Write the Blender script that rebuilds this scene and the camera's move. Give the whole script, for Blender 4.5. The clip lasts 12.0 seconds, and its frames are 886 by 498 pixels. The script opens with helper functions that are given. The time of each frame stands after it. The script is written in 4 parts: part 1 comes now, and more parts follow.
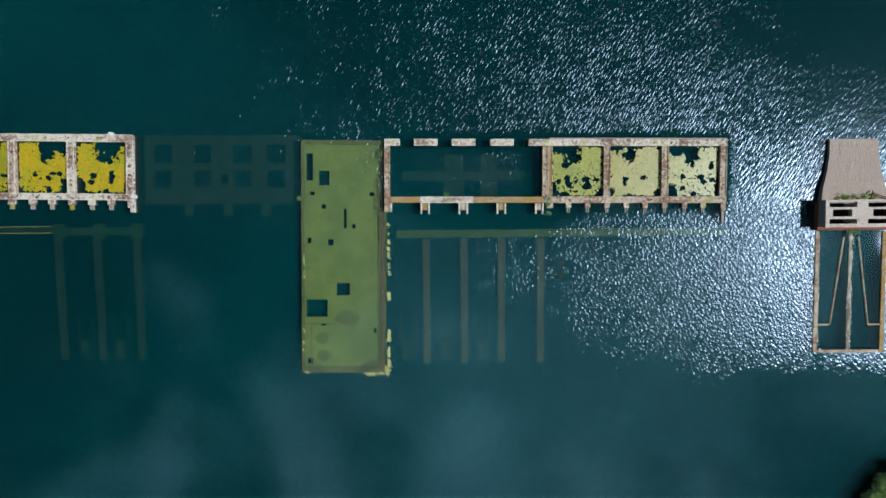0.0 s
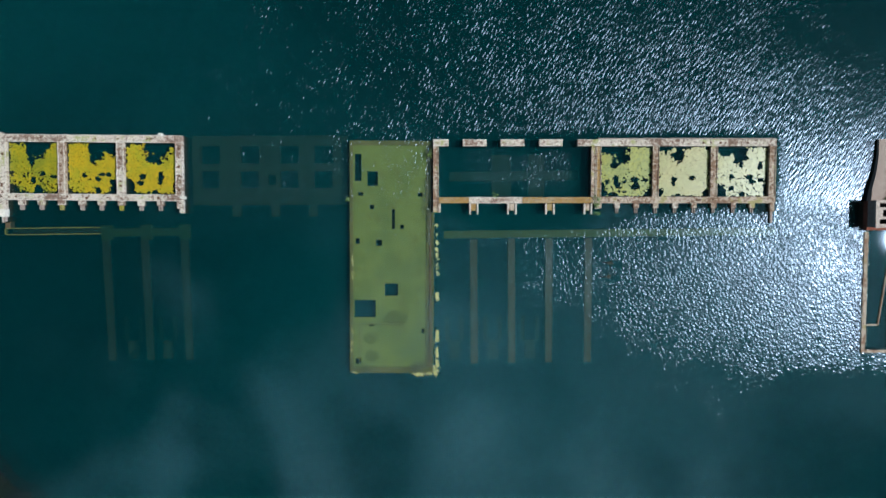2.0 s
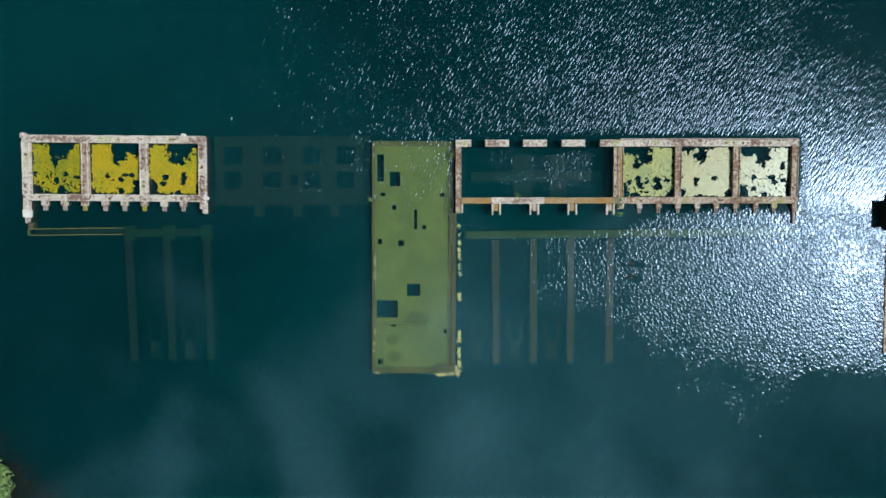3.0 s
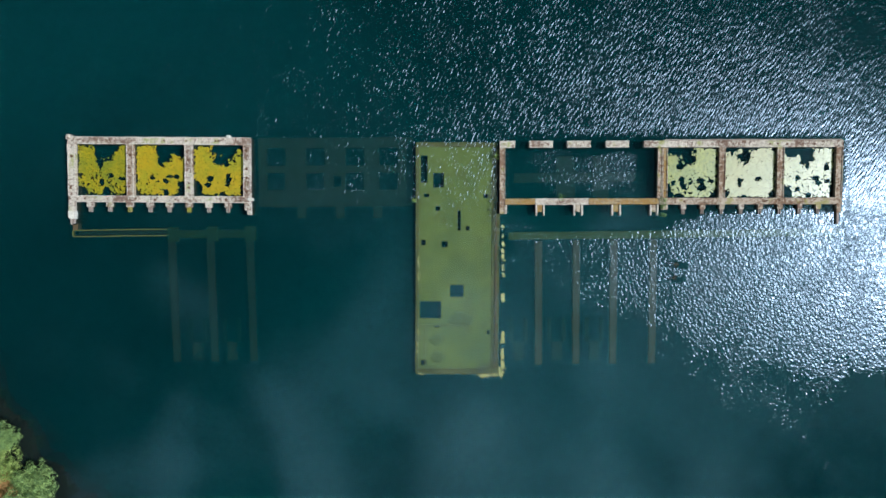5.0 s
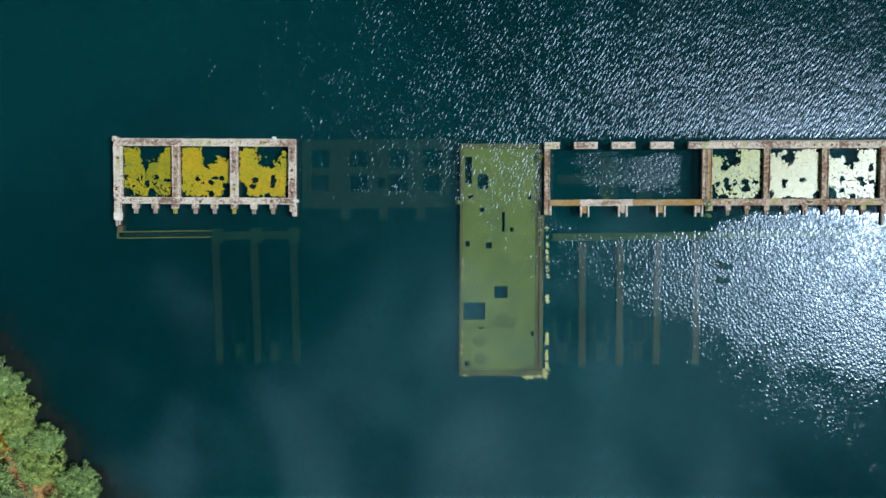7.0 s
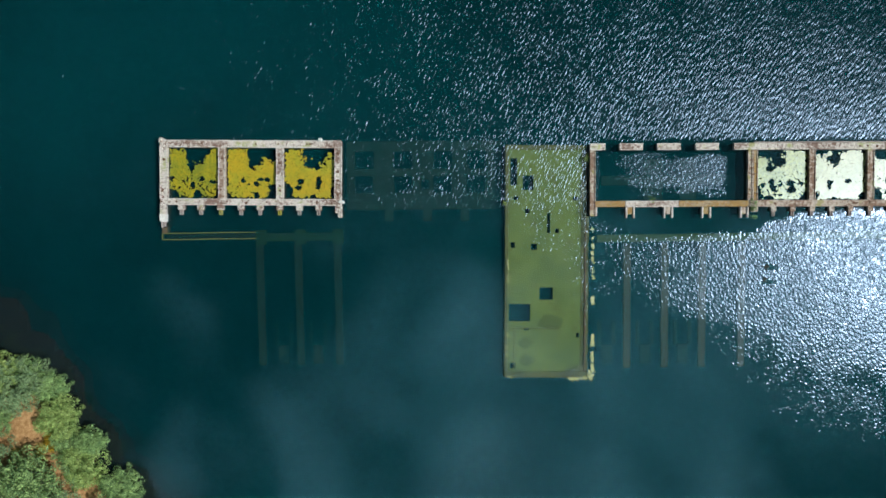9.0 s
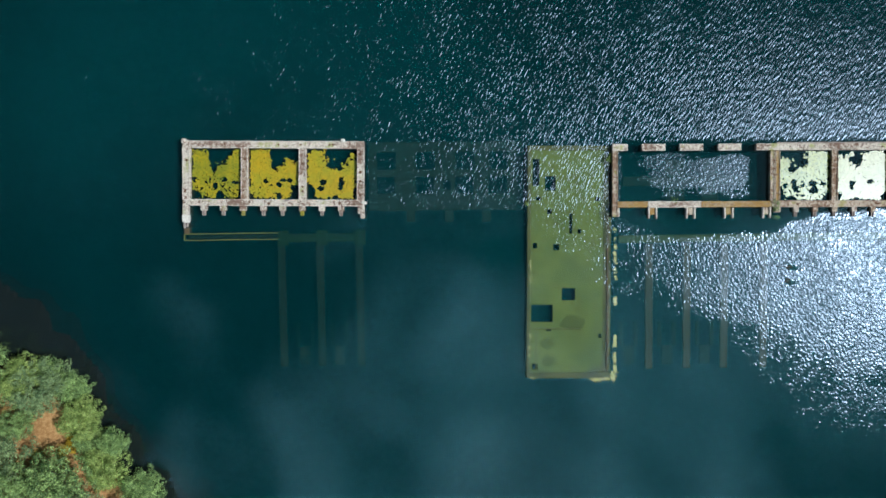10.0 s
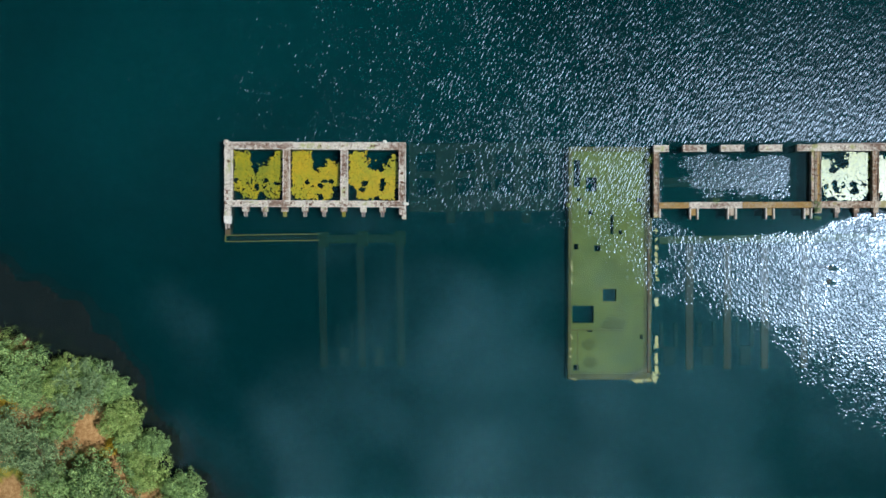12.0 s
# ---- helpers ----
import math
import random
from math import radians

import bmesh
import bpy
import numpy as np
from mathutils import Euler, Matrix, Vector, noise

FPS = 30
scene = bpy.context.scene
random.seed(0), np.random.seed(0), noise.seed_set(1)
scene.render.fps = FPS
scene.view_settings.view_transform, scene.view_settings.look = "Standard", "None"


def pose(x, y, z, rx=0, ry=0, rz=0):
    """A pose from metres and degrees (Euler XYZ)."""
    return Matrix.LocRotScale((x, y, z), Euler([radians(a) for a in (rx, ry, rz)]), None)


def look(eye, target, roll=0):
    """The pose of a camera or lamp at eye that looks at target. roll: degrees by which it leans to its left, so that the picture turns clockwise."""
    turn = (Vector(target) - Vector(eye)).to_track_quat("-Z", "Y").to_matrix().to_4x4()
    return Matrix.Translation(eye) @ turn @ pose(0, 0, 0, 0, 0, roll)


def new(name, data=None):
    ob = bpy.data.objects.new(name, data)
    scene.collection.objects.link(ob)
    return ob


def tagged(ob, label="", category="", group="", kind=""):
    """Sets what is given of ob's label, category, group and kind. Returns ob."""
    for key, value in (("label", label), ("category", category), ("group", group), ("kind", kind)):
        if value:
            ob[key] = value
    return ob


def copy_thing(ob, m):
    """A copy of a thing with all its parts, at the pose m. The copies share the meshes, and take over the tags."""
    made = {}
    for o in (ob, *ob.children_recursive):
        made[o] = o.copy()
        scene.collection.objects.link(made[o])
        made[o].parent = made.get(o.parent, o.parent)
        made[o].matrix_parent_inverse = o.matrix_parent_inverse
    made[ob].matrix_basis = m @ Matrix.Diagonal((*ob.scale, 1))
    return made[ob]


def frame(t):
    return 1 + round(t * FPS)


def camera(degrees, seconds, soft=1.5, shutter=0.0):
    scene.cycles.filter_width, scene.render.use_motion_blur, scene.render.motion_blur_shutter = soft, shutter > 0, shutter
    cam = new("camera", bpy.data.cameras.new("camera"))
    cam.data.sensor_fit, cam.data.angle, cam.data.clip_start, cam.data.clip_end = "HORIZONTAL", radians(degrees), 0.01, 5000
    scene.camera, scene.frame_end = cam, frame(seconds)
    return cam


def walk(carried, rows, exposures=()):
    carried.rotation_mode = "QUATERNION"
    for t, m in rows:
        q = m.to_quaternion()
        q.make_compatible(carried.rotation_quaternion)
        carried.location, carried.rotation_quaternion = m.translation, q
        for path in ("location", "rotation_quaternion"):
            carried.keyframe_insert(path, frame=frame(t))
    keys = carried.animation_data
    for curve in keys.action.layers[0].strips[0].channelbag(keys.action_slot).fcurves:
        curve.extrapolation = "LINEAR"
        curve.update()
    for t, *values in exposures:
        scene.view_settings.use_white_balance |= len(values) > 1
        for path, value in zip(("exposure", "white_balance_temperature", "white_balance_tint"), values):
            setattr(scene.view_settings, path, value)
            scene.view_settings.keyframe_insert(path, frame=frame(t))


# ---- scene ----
cam = camera(76.5, 12.0)
PATH = [
    (0, 5.891, -7.943, 57.023, -2.685, -0.528, -0.541),
    (0.5, 4.618, -7.862, 57.003, -2.745, -0.504, -0.553),
    (1, 3.407, -7.792, 56.992, -2.791, -0.472, -0.566),
    (1.5, 2.245, -7.734, 56.990, -2.824, -0.435, -0.578),
    (2, 1.121, -7.688, 56.994, -2.842, -0.394, -0.591),
    (2.5, 0.025, -7.657, 57.002, -2.844, -0.351, -0.604),
    (3, -1.053, -7.639, 57.013, -2.829, -0.307, -0.617),
    (4, -3.185, -7.647, 57.038, -2.749, -0.221, -0.642),
    (5, -5.323, -7.714, 57.060, -2.601, -0.143, -0.666),
    (5.5, -6.405, -7.769, 57.068, -2.503, -0.110, -0.678),
    (6, -7.500, -7.837, 57.073, -2.390, -0.080, -0.690),
    (6.5, -8.607, -7.918, 57.076, -2.263, -0.054, -0.701),
    (7, -9.727, -8.011, 57.076, -2.123, -0.033, -0.712),
    (8, -11.998, -8.226, 57.067, -1.812, -0.004, -0.733),
    (9, -14.289, -8.470, 57.052, -1.471, 0.009, -0.751),
    (9.5, -15.429, -8.599, 57.044, -1.296, 0.012, -0.760),
    (10, -16.556, -8.729, 57.036, -1.120, 0.012, -0.768),
    (10.5, -17.662, -8.858, 57.031, -0.948, 0.010, -0.776),
    (11, -18.737, -8.983, 57.030, -0.782, 0.009, -0.783),
    (11.5, -19.770, -9.101, 57.035, -0.625, 0.008, -0.790),
    (12, -20.750, -9.210, 57.047, -0.482, 0.010, -0.796),
]
walk(cam, [(t, pose(x, y, z, rx, ry, rz)) for t, x, y, z, rx, ry, rz in PATH])

# ---- world and sun ----
world = bpy.data.worlds.new("sky")
scene.world = world
world.use_nodes = True
SUN = Vector((0.86, -0.04, 1.0)).normalized()


def build_sky():
    nt = world.node_tree
    nt.nodes.clear()
    out = nt.nodes.new("ShaderNodeOutputWorld")
    bg = nt.nodes.new("ShaderNodeBackground")
    sky = nt.nodes.new("ShaderNodeTexSky")
    sky.sky_type = "NISHITA"
    sky.sun_disc = False
    sky.sun_elevation = math.asin(SUN.z)
    sky.sun_rotation = math.atan2(SUN.x, SUN.y)
    link = nt.links.new

    def calc(op, p, q=0.0, r=0.0):
        m = nt.nodes.new("ShaderNodeMath")
        m.operation = op
        for socket, value in zip(m.inputs, (p, q, r)):
            if hasattr(value, "is_output"):
                link(value, socket)
            else:
                socket.default_value = value
        return m.outputs[0]

    # broken cloud on a flat layer, thicker in a drift to the south and a thin veil near the sun
    tc = nt.nodes.new("ShaderNodeTexCoord")
    sep = nt.nodes.new("ShaderNodeSeparateXYZ")
    link(tc.outputs["Generated"], sep.inputs["Vector"])
    up = calc("MAXIMUM", sep.outputs["Z"], 0.08)
    u, v = calc("DIVIDE", sep.outputs["X"], up), calc("DIVIDE", sep.outputs["Y"], up)
    flat = nt.nodes.new("ShaderNodeCombineXYZ")
    link(u, flat.inputs["X"])
    link(v, flat.inputs["Y"])
    puff = nt.nodes.new("ShaderNodeTexNoise")
    puff.inputs["Scale"].default_value = 5.0
    puff.inputs["Detail"].default_value = 4.0
    puff.inputs["Roughness"].default_value = 0.5
    puff.inputs["Distortion"].default_value = 0.6
    link(flat.outputs["Vector"], puff.inputs["Vector"])

    def drift(cu, cv, ru, rv, amount):
        du, dv = calc("MULTIPLY_ADD", u, 1 / ru, -cu / ru), calc("MULTIPLY_ADD", v, 1 / rv, -cv / rv)
        away = calc("SQRT", calc("ADD", calc("MULTIPLY", du, du), calc("MULTIPLY", dv, dv)))
        return calc("MULTIPLY", calc("MAXIMUM", calc("SUBTRACT", 1.35, away), -0.6), amount)

    veil = calc("MAXIMUM", drift(0.08, -0.36, 0.52, 0.30, 0.26), drift(0.72, -0.12, 0.30, 0.24, 0.20))
    cover = calc("ADD", puff.outputs["Fac"], veil)
    rp = nt.nodes.new("ShaderNodeValToRGB")
    rp.color_ramp.interpolation = "EASE"
    rp.color_ramp.elements[0].position = 0.46
    rp.color_ramp.elements[0].color = (0, 0, 0, 1)
    rp.color_ramp.elements[1].position = 1.0
    rp.color_ramp.elements[1].color = (1, 1, 1, 1)
    link(cover, rp.inputs["Fac"])
    mx = nt.nodes.new("ShaderNodeMixRGB")
    mx.inputs["Color2"].default_value = (46.0, 80.0, 72.0, 1)
    link(rp.outputs["Color"], mx.inputs["Fac"])
    link(sky.outputs["Color"], mx.inputs["Color1"])
    link(mx.outputs["Color"], bg.inputs["Color"])
    bg.inputs["Strength"].default_value = 0.03
    link(bg.outputs["Background"], out.inputs["Surface"])


build_sky()
sun_data = bpy.data.lights.new("sun", "SUN")
sun_data.energy = 4.0
sun_data.angle = radians(0.53)
sun_data.color = (1.0, 0.965, 0.925)
sun = new("sun", sun_data)
sun.matrix_world = look(SUN * 200, (0, 0, 0))
scene.view_settings.exposure = 0.0


# ---- materials ----
class Nodes:
    """Short hand for building one node material."""

    def __init__(self, name):
        self.mat = bpy.data.materials.new(name)
        self.mat.use_nodes = True
        self.nt = self.mat.node_tree
        self.nt.nodes.clear()
        self.out = self.node("OutputMaterial")

    def node(self, kind, **values):
        n = self.nt.nodes.new("ShaderNode" + kind)
        for key, value in values.items():
            self.put(n.inputs[key.replace("_", " ")], value)
        return n

    def put(self, socket, value):
        if hasattr(value, "is_output"):
            self.nt.links.new(value, socket)
        elif isinstance(value, tuple) and len(value) == 3 and socket.type == "RGBA":
            socket.default_value = (*value, 1)
        else:
            socket.default_value = value

    def math(self, op, a, b=0.0, clamp=False):
        n = self.nt.nodes.new("ShaderNodeMath")
        n.operation, n.use_clamp = op, clamp
        self.put(n.inputs[0], a)
        self.put(n.inputs[1], b)
        return n.outputs[0]

    def noise(self, scale, detail=3.0, rough=0.55, vector=None):
        n = self.node("TexNoise", Scale=scale, Detail=detail, Roughness=rough)
        if vector is not None:
            self.put(n.inputs["Vector"], vector)
        return n.outputs["Fac"]

    def step(self, value, low, high):
        n = self.nt.nodes.new("ShaderNodeMapRange")
        n.interpolation_type = "SMOOTHSTEP"
        self.put(n.inputs["Value"], value)
        self.put(n.inputs["From Min"], low)
        self.put(n.inputs["From Max"], high)
        return n.outputs["Result"]

    def mix(self, fac, a, b):
        n = self.nt.nodes.new("ShaderNodeMixRGB")
        self.put(n.inputs["Fac"], fac)
        self.put(n.inputs["Color1"], a)
        self.put(n.inputs["Color2"], b)
        return n.outputs["Color"]

    def place(self):
        return self.nt.nodes.new("ShaderNodeNewGeometry").outputs["Position"]

    def bump(self, height, distance, strength=1.0):
        return self.node("Bump", Height=height, Distance=distance, Strength=strength).outputs["Normal"]

    def surface(self, color, rough, normal=None, specular=0.5, metal=0.0):
        p = self.node("BsdfPrincipled", Roughness=rough, Metallic=metal)
        self.put(p.inputs["Base Color"], color)
        self.put(p.inputs["Specular IOR Level"], specular)
        if normal is not None:
            self.put(p.inputs["Normal"], normal)
        self.nt.links.new(p.outputs[0], self.out.inputs["Surface"])
        return self.mat


def concrete_material(name, pale, dirt, rust_at, lichen, lichen_at, speck=1.0):
    """Weathered concrete: pale plaster, brown soil and rust patches, lichen, slime below the water line."""
    n = Nodes(name)
    pos = n.place()
    grain = n.noise(9.0, 5, 0.7, pos)
    patch = n.noise(3.4, 7, 0.80, pos)
    big = n.noise(0.37, 3, 0.5, pos)
    spots = n.noise(4.3, 4, 0.7, pos)
    col = n.mix(n.step(grain, 0.3, 0.7), tuple(0.58 * v for v in pale), pale)
    both = n.math("ADD", patch, n.math("MULTIPLY", n.math("SUBTRACT", big, 0.5), 0.55))
    col = n.mix(n.math("MULTIPLY", n.step(both, rust_at + 0.02, rust_at + 0.10), 0.9), col, dirt)
    col = n.mix(n.math("MULTIPLY", n.step(spots, 0.54, 0.66), 0.7 * speck), col, (0.085, 0.062, 0.056))
    green = n.math("ADD", n.noise(1.1, 5, 0.7, pos), n.math("MULTIPLY", n.math("SUBTRACT", big, 0.5), -0.6))
    col = n.mix(n.math("MULTIPLY", n.step(green, lichen_at, lichen_at + 0.12), 0.7), col, lichen)
    col = n.mix(n.math("MULTIPLY", n.step(n.noise(13.0, 3, 0.6, pos), 0.58, 0.70), 0.6 * speck), col, (0.05, 0.04, 0.04))
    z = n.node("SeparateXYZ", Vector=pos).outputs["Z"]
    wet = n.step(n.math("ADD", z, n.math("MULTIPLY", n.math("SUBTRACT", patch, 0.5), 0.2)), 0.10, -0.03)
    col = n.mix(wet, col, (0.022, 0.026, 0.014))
    h = n.math("ADD", grain, n.math("MULTIPLY", patch, 2.0))
    return n.surface(col, 0.9, n.bump(h, 0.05), 0.2)


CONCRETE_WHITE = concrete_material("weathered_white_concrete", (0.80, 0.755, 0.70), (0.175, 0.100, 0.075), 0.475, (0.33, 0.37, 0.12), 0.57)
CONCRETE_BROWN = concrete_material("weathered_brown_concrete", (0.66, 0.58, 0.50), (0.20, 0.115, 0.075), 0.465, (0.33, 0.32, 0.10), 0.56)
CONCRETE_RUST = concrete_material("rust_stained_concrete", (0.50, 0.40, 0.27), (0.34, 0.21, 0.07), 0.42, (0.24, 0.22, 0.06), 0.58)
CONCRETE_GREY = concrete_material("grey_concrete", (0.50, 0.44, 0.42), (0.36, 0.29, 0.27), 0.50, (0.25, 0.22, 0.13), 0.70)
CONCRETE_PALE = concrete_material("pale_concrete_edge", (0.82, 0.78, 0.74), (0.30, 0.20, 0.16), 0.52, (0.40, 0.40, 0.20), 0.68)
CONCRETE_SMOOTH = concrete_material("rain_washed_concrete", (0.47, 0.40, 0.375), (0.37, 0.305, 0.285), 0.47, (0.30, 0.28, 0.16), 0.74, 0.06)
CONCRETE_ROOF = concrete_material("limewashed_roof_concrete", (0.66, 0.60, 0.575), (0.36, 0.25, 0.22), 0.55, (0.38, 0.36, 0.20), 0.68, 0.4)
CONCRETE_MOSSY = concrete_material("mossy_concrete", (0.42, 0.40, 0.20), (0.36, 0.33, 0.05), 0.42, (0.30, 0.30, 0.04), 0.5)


def algae_floor_material(name, a, b, c):
    """Drowned concrete under a felt of green algae."""
    n = Nodes(name)
    pos = n.place()
    col = n.mix(n.step(n.noise(0.28, 4, 0.6, pos), 0.35, 0.68), a, b)
    col = n.mix(n.math("MULTIPLY", n.step(n.noise(0.9, 6, 0.75, pos), 0.50, 0.74), 0.75), col, c)
    col = n.mix(n.math("MULTIPLY", n.step(n.noise(11.0, 3, 0.6, pos), 0.5, 0.75), 0.35), col, tuple(0.45 * v for v in c))
    return n.surface(col, 0.95, n.bump(n.noise(7.0, 4, 0.6, pos), 0.03), 0.1)


ALGAE_DECK = algae_floor_material("algae_deck", (0.230, 0.258, 0.085), (0.165, 0.200, 0.070), (0.165, 0.155, 0.055))
ALGAE_RIM = algae_floor_material("algae_rim", (0.200, 0.175, 0.075), (0.14, 0.135, 0.06), (0.07, 0.075, 0.04))
ALGAE_SILT = algae_floor_material("algae_silt", (0.16, 0.18, 0.065), (0.12, 0.14, 0.055), (0.17, 0.18, 0.06))
DROWNED = algae_floor_material("drowned_concrete", (0.27, 0.150, 0.095), (0.22, 0.125, 0.080), (0.14, 0.09, 0.055))
DROWNED_GREEN = algae_floor_material("drowned_green_rail", (0.27, 0.225, 0.075), (0.21, 0.18, 0.065), (0.13, 0.115, 0.045))


def floating_material(name, a, b, c):
    """A wet floating weed, each pad a little different, in drifts of two tones."""
    n = Nodes(name)
    pos = n.place()
    rnd = n.nt.nodes.new("ShaderNodeNewGeometry").outputs["Random Per Island"]
    drift = n.math("ADD", n.noise(0.45, 4, 0.65, pos), n.math("MULTIPLY", n.math("SUBTRACT", n.noise(2.6, 3, 0.6, pos), 0.5), 0.5))
    col = n.mix(n.step(drift, 0.38, 0.64), a, b)
    col = n.mix(n.step(rnd, 0.5, 1.0), col, c)
    col = n.mix(n.math("MULTIPLY", n.step(rnd, 0.14, 0.0), 0.5), col, tuple(0.5 * v for v in c))
    p = n.node("BsdfPrincipled", Roughness=0.36)
    n.put(p.inputs["Base Color"], col)
    n.put(p.inputs["Specular IOR Level"], 1.0)
    n.put(p.inputs["Specular Tint"], (0.62, 0.84, 1.0))
    n.put(p.inputs["Normal"], n.bump(n.noise(22.0, 2, 0.5, pos), 0.004))
    n.nt.links.new(p.outputs[0], n.out.inputs["Surface"])
    return n.mat


WEED_YELLOW = floating_material("yellow_weed", (0.50, 0.35, 0.010), (0.37, 0.345, 0.016), (0.27, 0.27, 0.014))
WEED_OLIVE = floating_material("olive_weed", (0.42, 0.34, 0.008), (0.22, 0.245, 0.016), (0.20, 0.22, 0.012))
WEED_GREEN = floating_material("green_weed", (0.36, 0.36, 0.035), (0.27, 0.30, 0.040), (0.22, 0.24, 0.035))
WEED_STRAW = floating_material("straw_green_weed", (0.42, 0.365, 0.105), (0.36, 0.335, 0.085), (0.30, 0.265, 0.07))
WEED_DARK = floating_material("dark_weed", (0.05, 0.06, 0.02), (0.035, 0.045, 0.018), (0.09, 0.10, 0.03))
FROTH = floating_material("grey_white_froth", (0.62, 0.62, 0.58), (0.52, 0.50, 0.44), (0.36, 0.33, 0.26))
WEED_PALE = floating_material("pale_weed", (0.55, 0.52, 0.22), (0.48, 0.48, 0.16), (0.30, 0.32, 0.10))


def leaf_material(name, a, b, c):
    n = Nodes(name)
    pos = n.place()
    rnd = n.nt.nodes.new("ShaderNodeNewGeometry").outputs["Random Per Island"]
    info = n.nt.nodes.new("ShaderNodeObjectInfo").outputs["Random"]
    col = n.mix(rnd, a, b)
    col = n.mix(n.math("MULTIPLY", info, 0.4), col, c)
    col = n.mix(n.math("MULTIPLY", n.step(n.noise(1.5, 3, 0.6, pos), 0.42, 0.66), 0.65), col, a)
    p = n.node("BsdfPrincipled", Roughness=0.55)
    n.put(p.inputs["Base Color"], col)
    n.put(p.inputs["Specular IOR Level"], 0.35)
    t = n.node("BsdfTranslucent", Color=col)
    m = n.node("MixShader", Fac=0.10)
    n.nt.links.new(p.outputs[0], m.inputs[1])
    n.nt.links.new(t.outputs[0], m.inputs[2])
    n.nt.links.new(m.outputs[0], n.out.inputs["Surface"])
    return n.mat


LEAF_MID = leaf_material("mid_green_leaves", (0.055, 0.130, 0.050), (0.43, 0.64, 0.23), (0.29, 0.48, 0.17))
LEAF_DARK = leaf_material("dark_green_leaves", (0.045, 0.100, 0.048), (0.36, 0.52, 0.24), (0.23, 0.36, 0.17))
LEAF_LIGHT = leaf_material("light_green_leaves", (0.090, 0.180, 0.040), (0.48, 0.62, 0.20), (0.33, 0.47, 0.15))
LEAF_YELLOW = leaf_material("yellow_flowering_leaves", (0.42, 0.30, 0.03), (0.50, 0.36, 0.02), (0.32, 0.30, 0.05))


def plain_material(name, color, rough, grain=6.0, spread=0.35, metal=0.0):
    n = Nodes(name)
    pos = n.place()
    col = n.mix(n.step(n.noise(grain, 4, 0.6, pos), 0.3, 0.7), tuple((1 - spread) * v for v in color), color)
    return n.surface(col, rough, n.bump(n.noise(grain * 3, 3, 0.6, pos), 0.01), 0.3, metal)


BARK = plain_material("bark", (0.12, 0.09, 0.07), 0.9)
IRON = plain_material("rusty_iron", (0.16, 0.09, 0.06), 0.8)
BRICK = plain_material("red_brick", (0.28, 0.10, 0.07), 0.9, 9.0, 0.5)
PAINT = plain_material("pale_paint", (0.75, 0.75, 0.72), 0.7)
# near-black colour that imitates the shade inside the house
BLACK = plain_material("inside_shade", (0.008, 0.008, 0.008), 0.9)


def ground_material():
    n = Nodes("bank_and_lake_bed")
    pos = n.place()
    z = n.node("SeparateXYZ", Vector=pos).outputs["Z"]
    straw = n.mix(n.step(n.noise(3.0, 5, 0.7, pos), 0.35, 0.7), (0.30, 0.17, 0.07), (0.50, 0.31, 0.15))
    grass = n.mix(n.step(n.noise(1.2, 4, 0.6, pos), 0.4, 0.65), (0.10, 0.13, 0.03), (0.30, 0.26, 0.05))
    col = n.mix(n.step(n.noise(0.30, 3, 0.5, pos), 0.56, 0.66), straw, grass)
    mud = n.mix(n.noise(0.9, 4, 0.6, pos), (0.011, 0.010, 0.010), (0.021, 0.018, 0.017))
    col = n.mix(n.step(z, -0.05, 0.35), mud, col)
    return n.surface(col, 0.95, n.bump(n.noise(6.0, 5, 0.7, pos), 0.12), 0.15)


GROUND = ground_material()


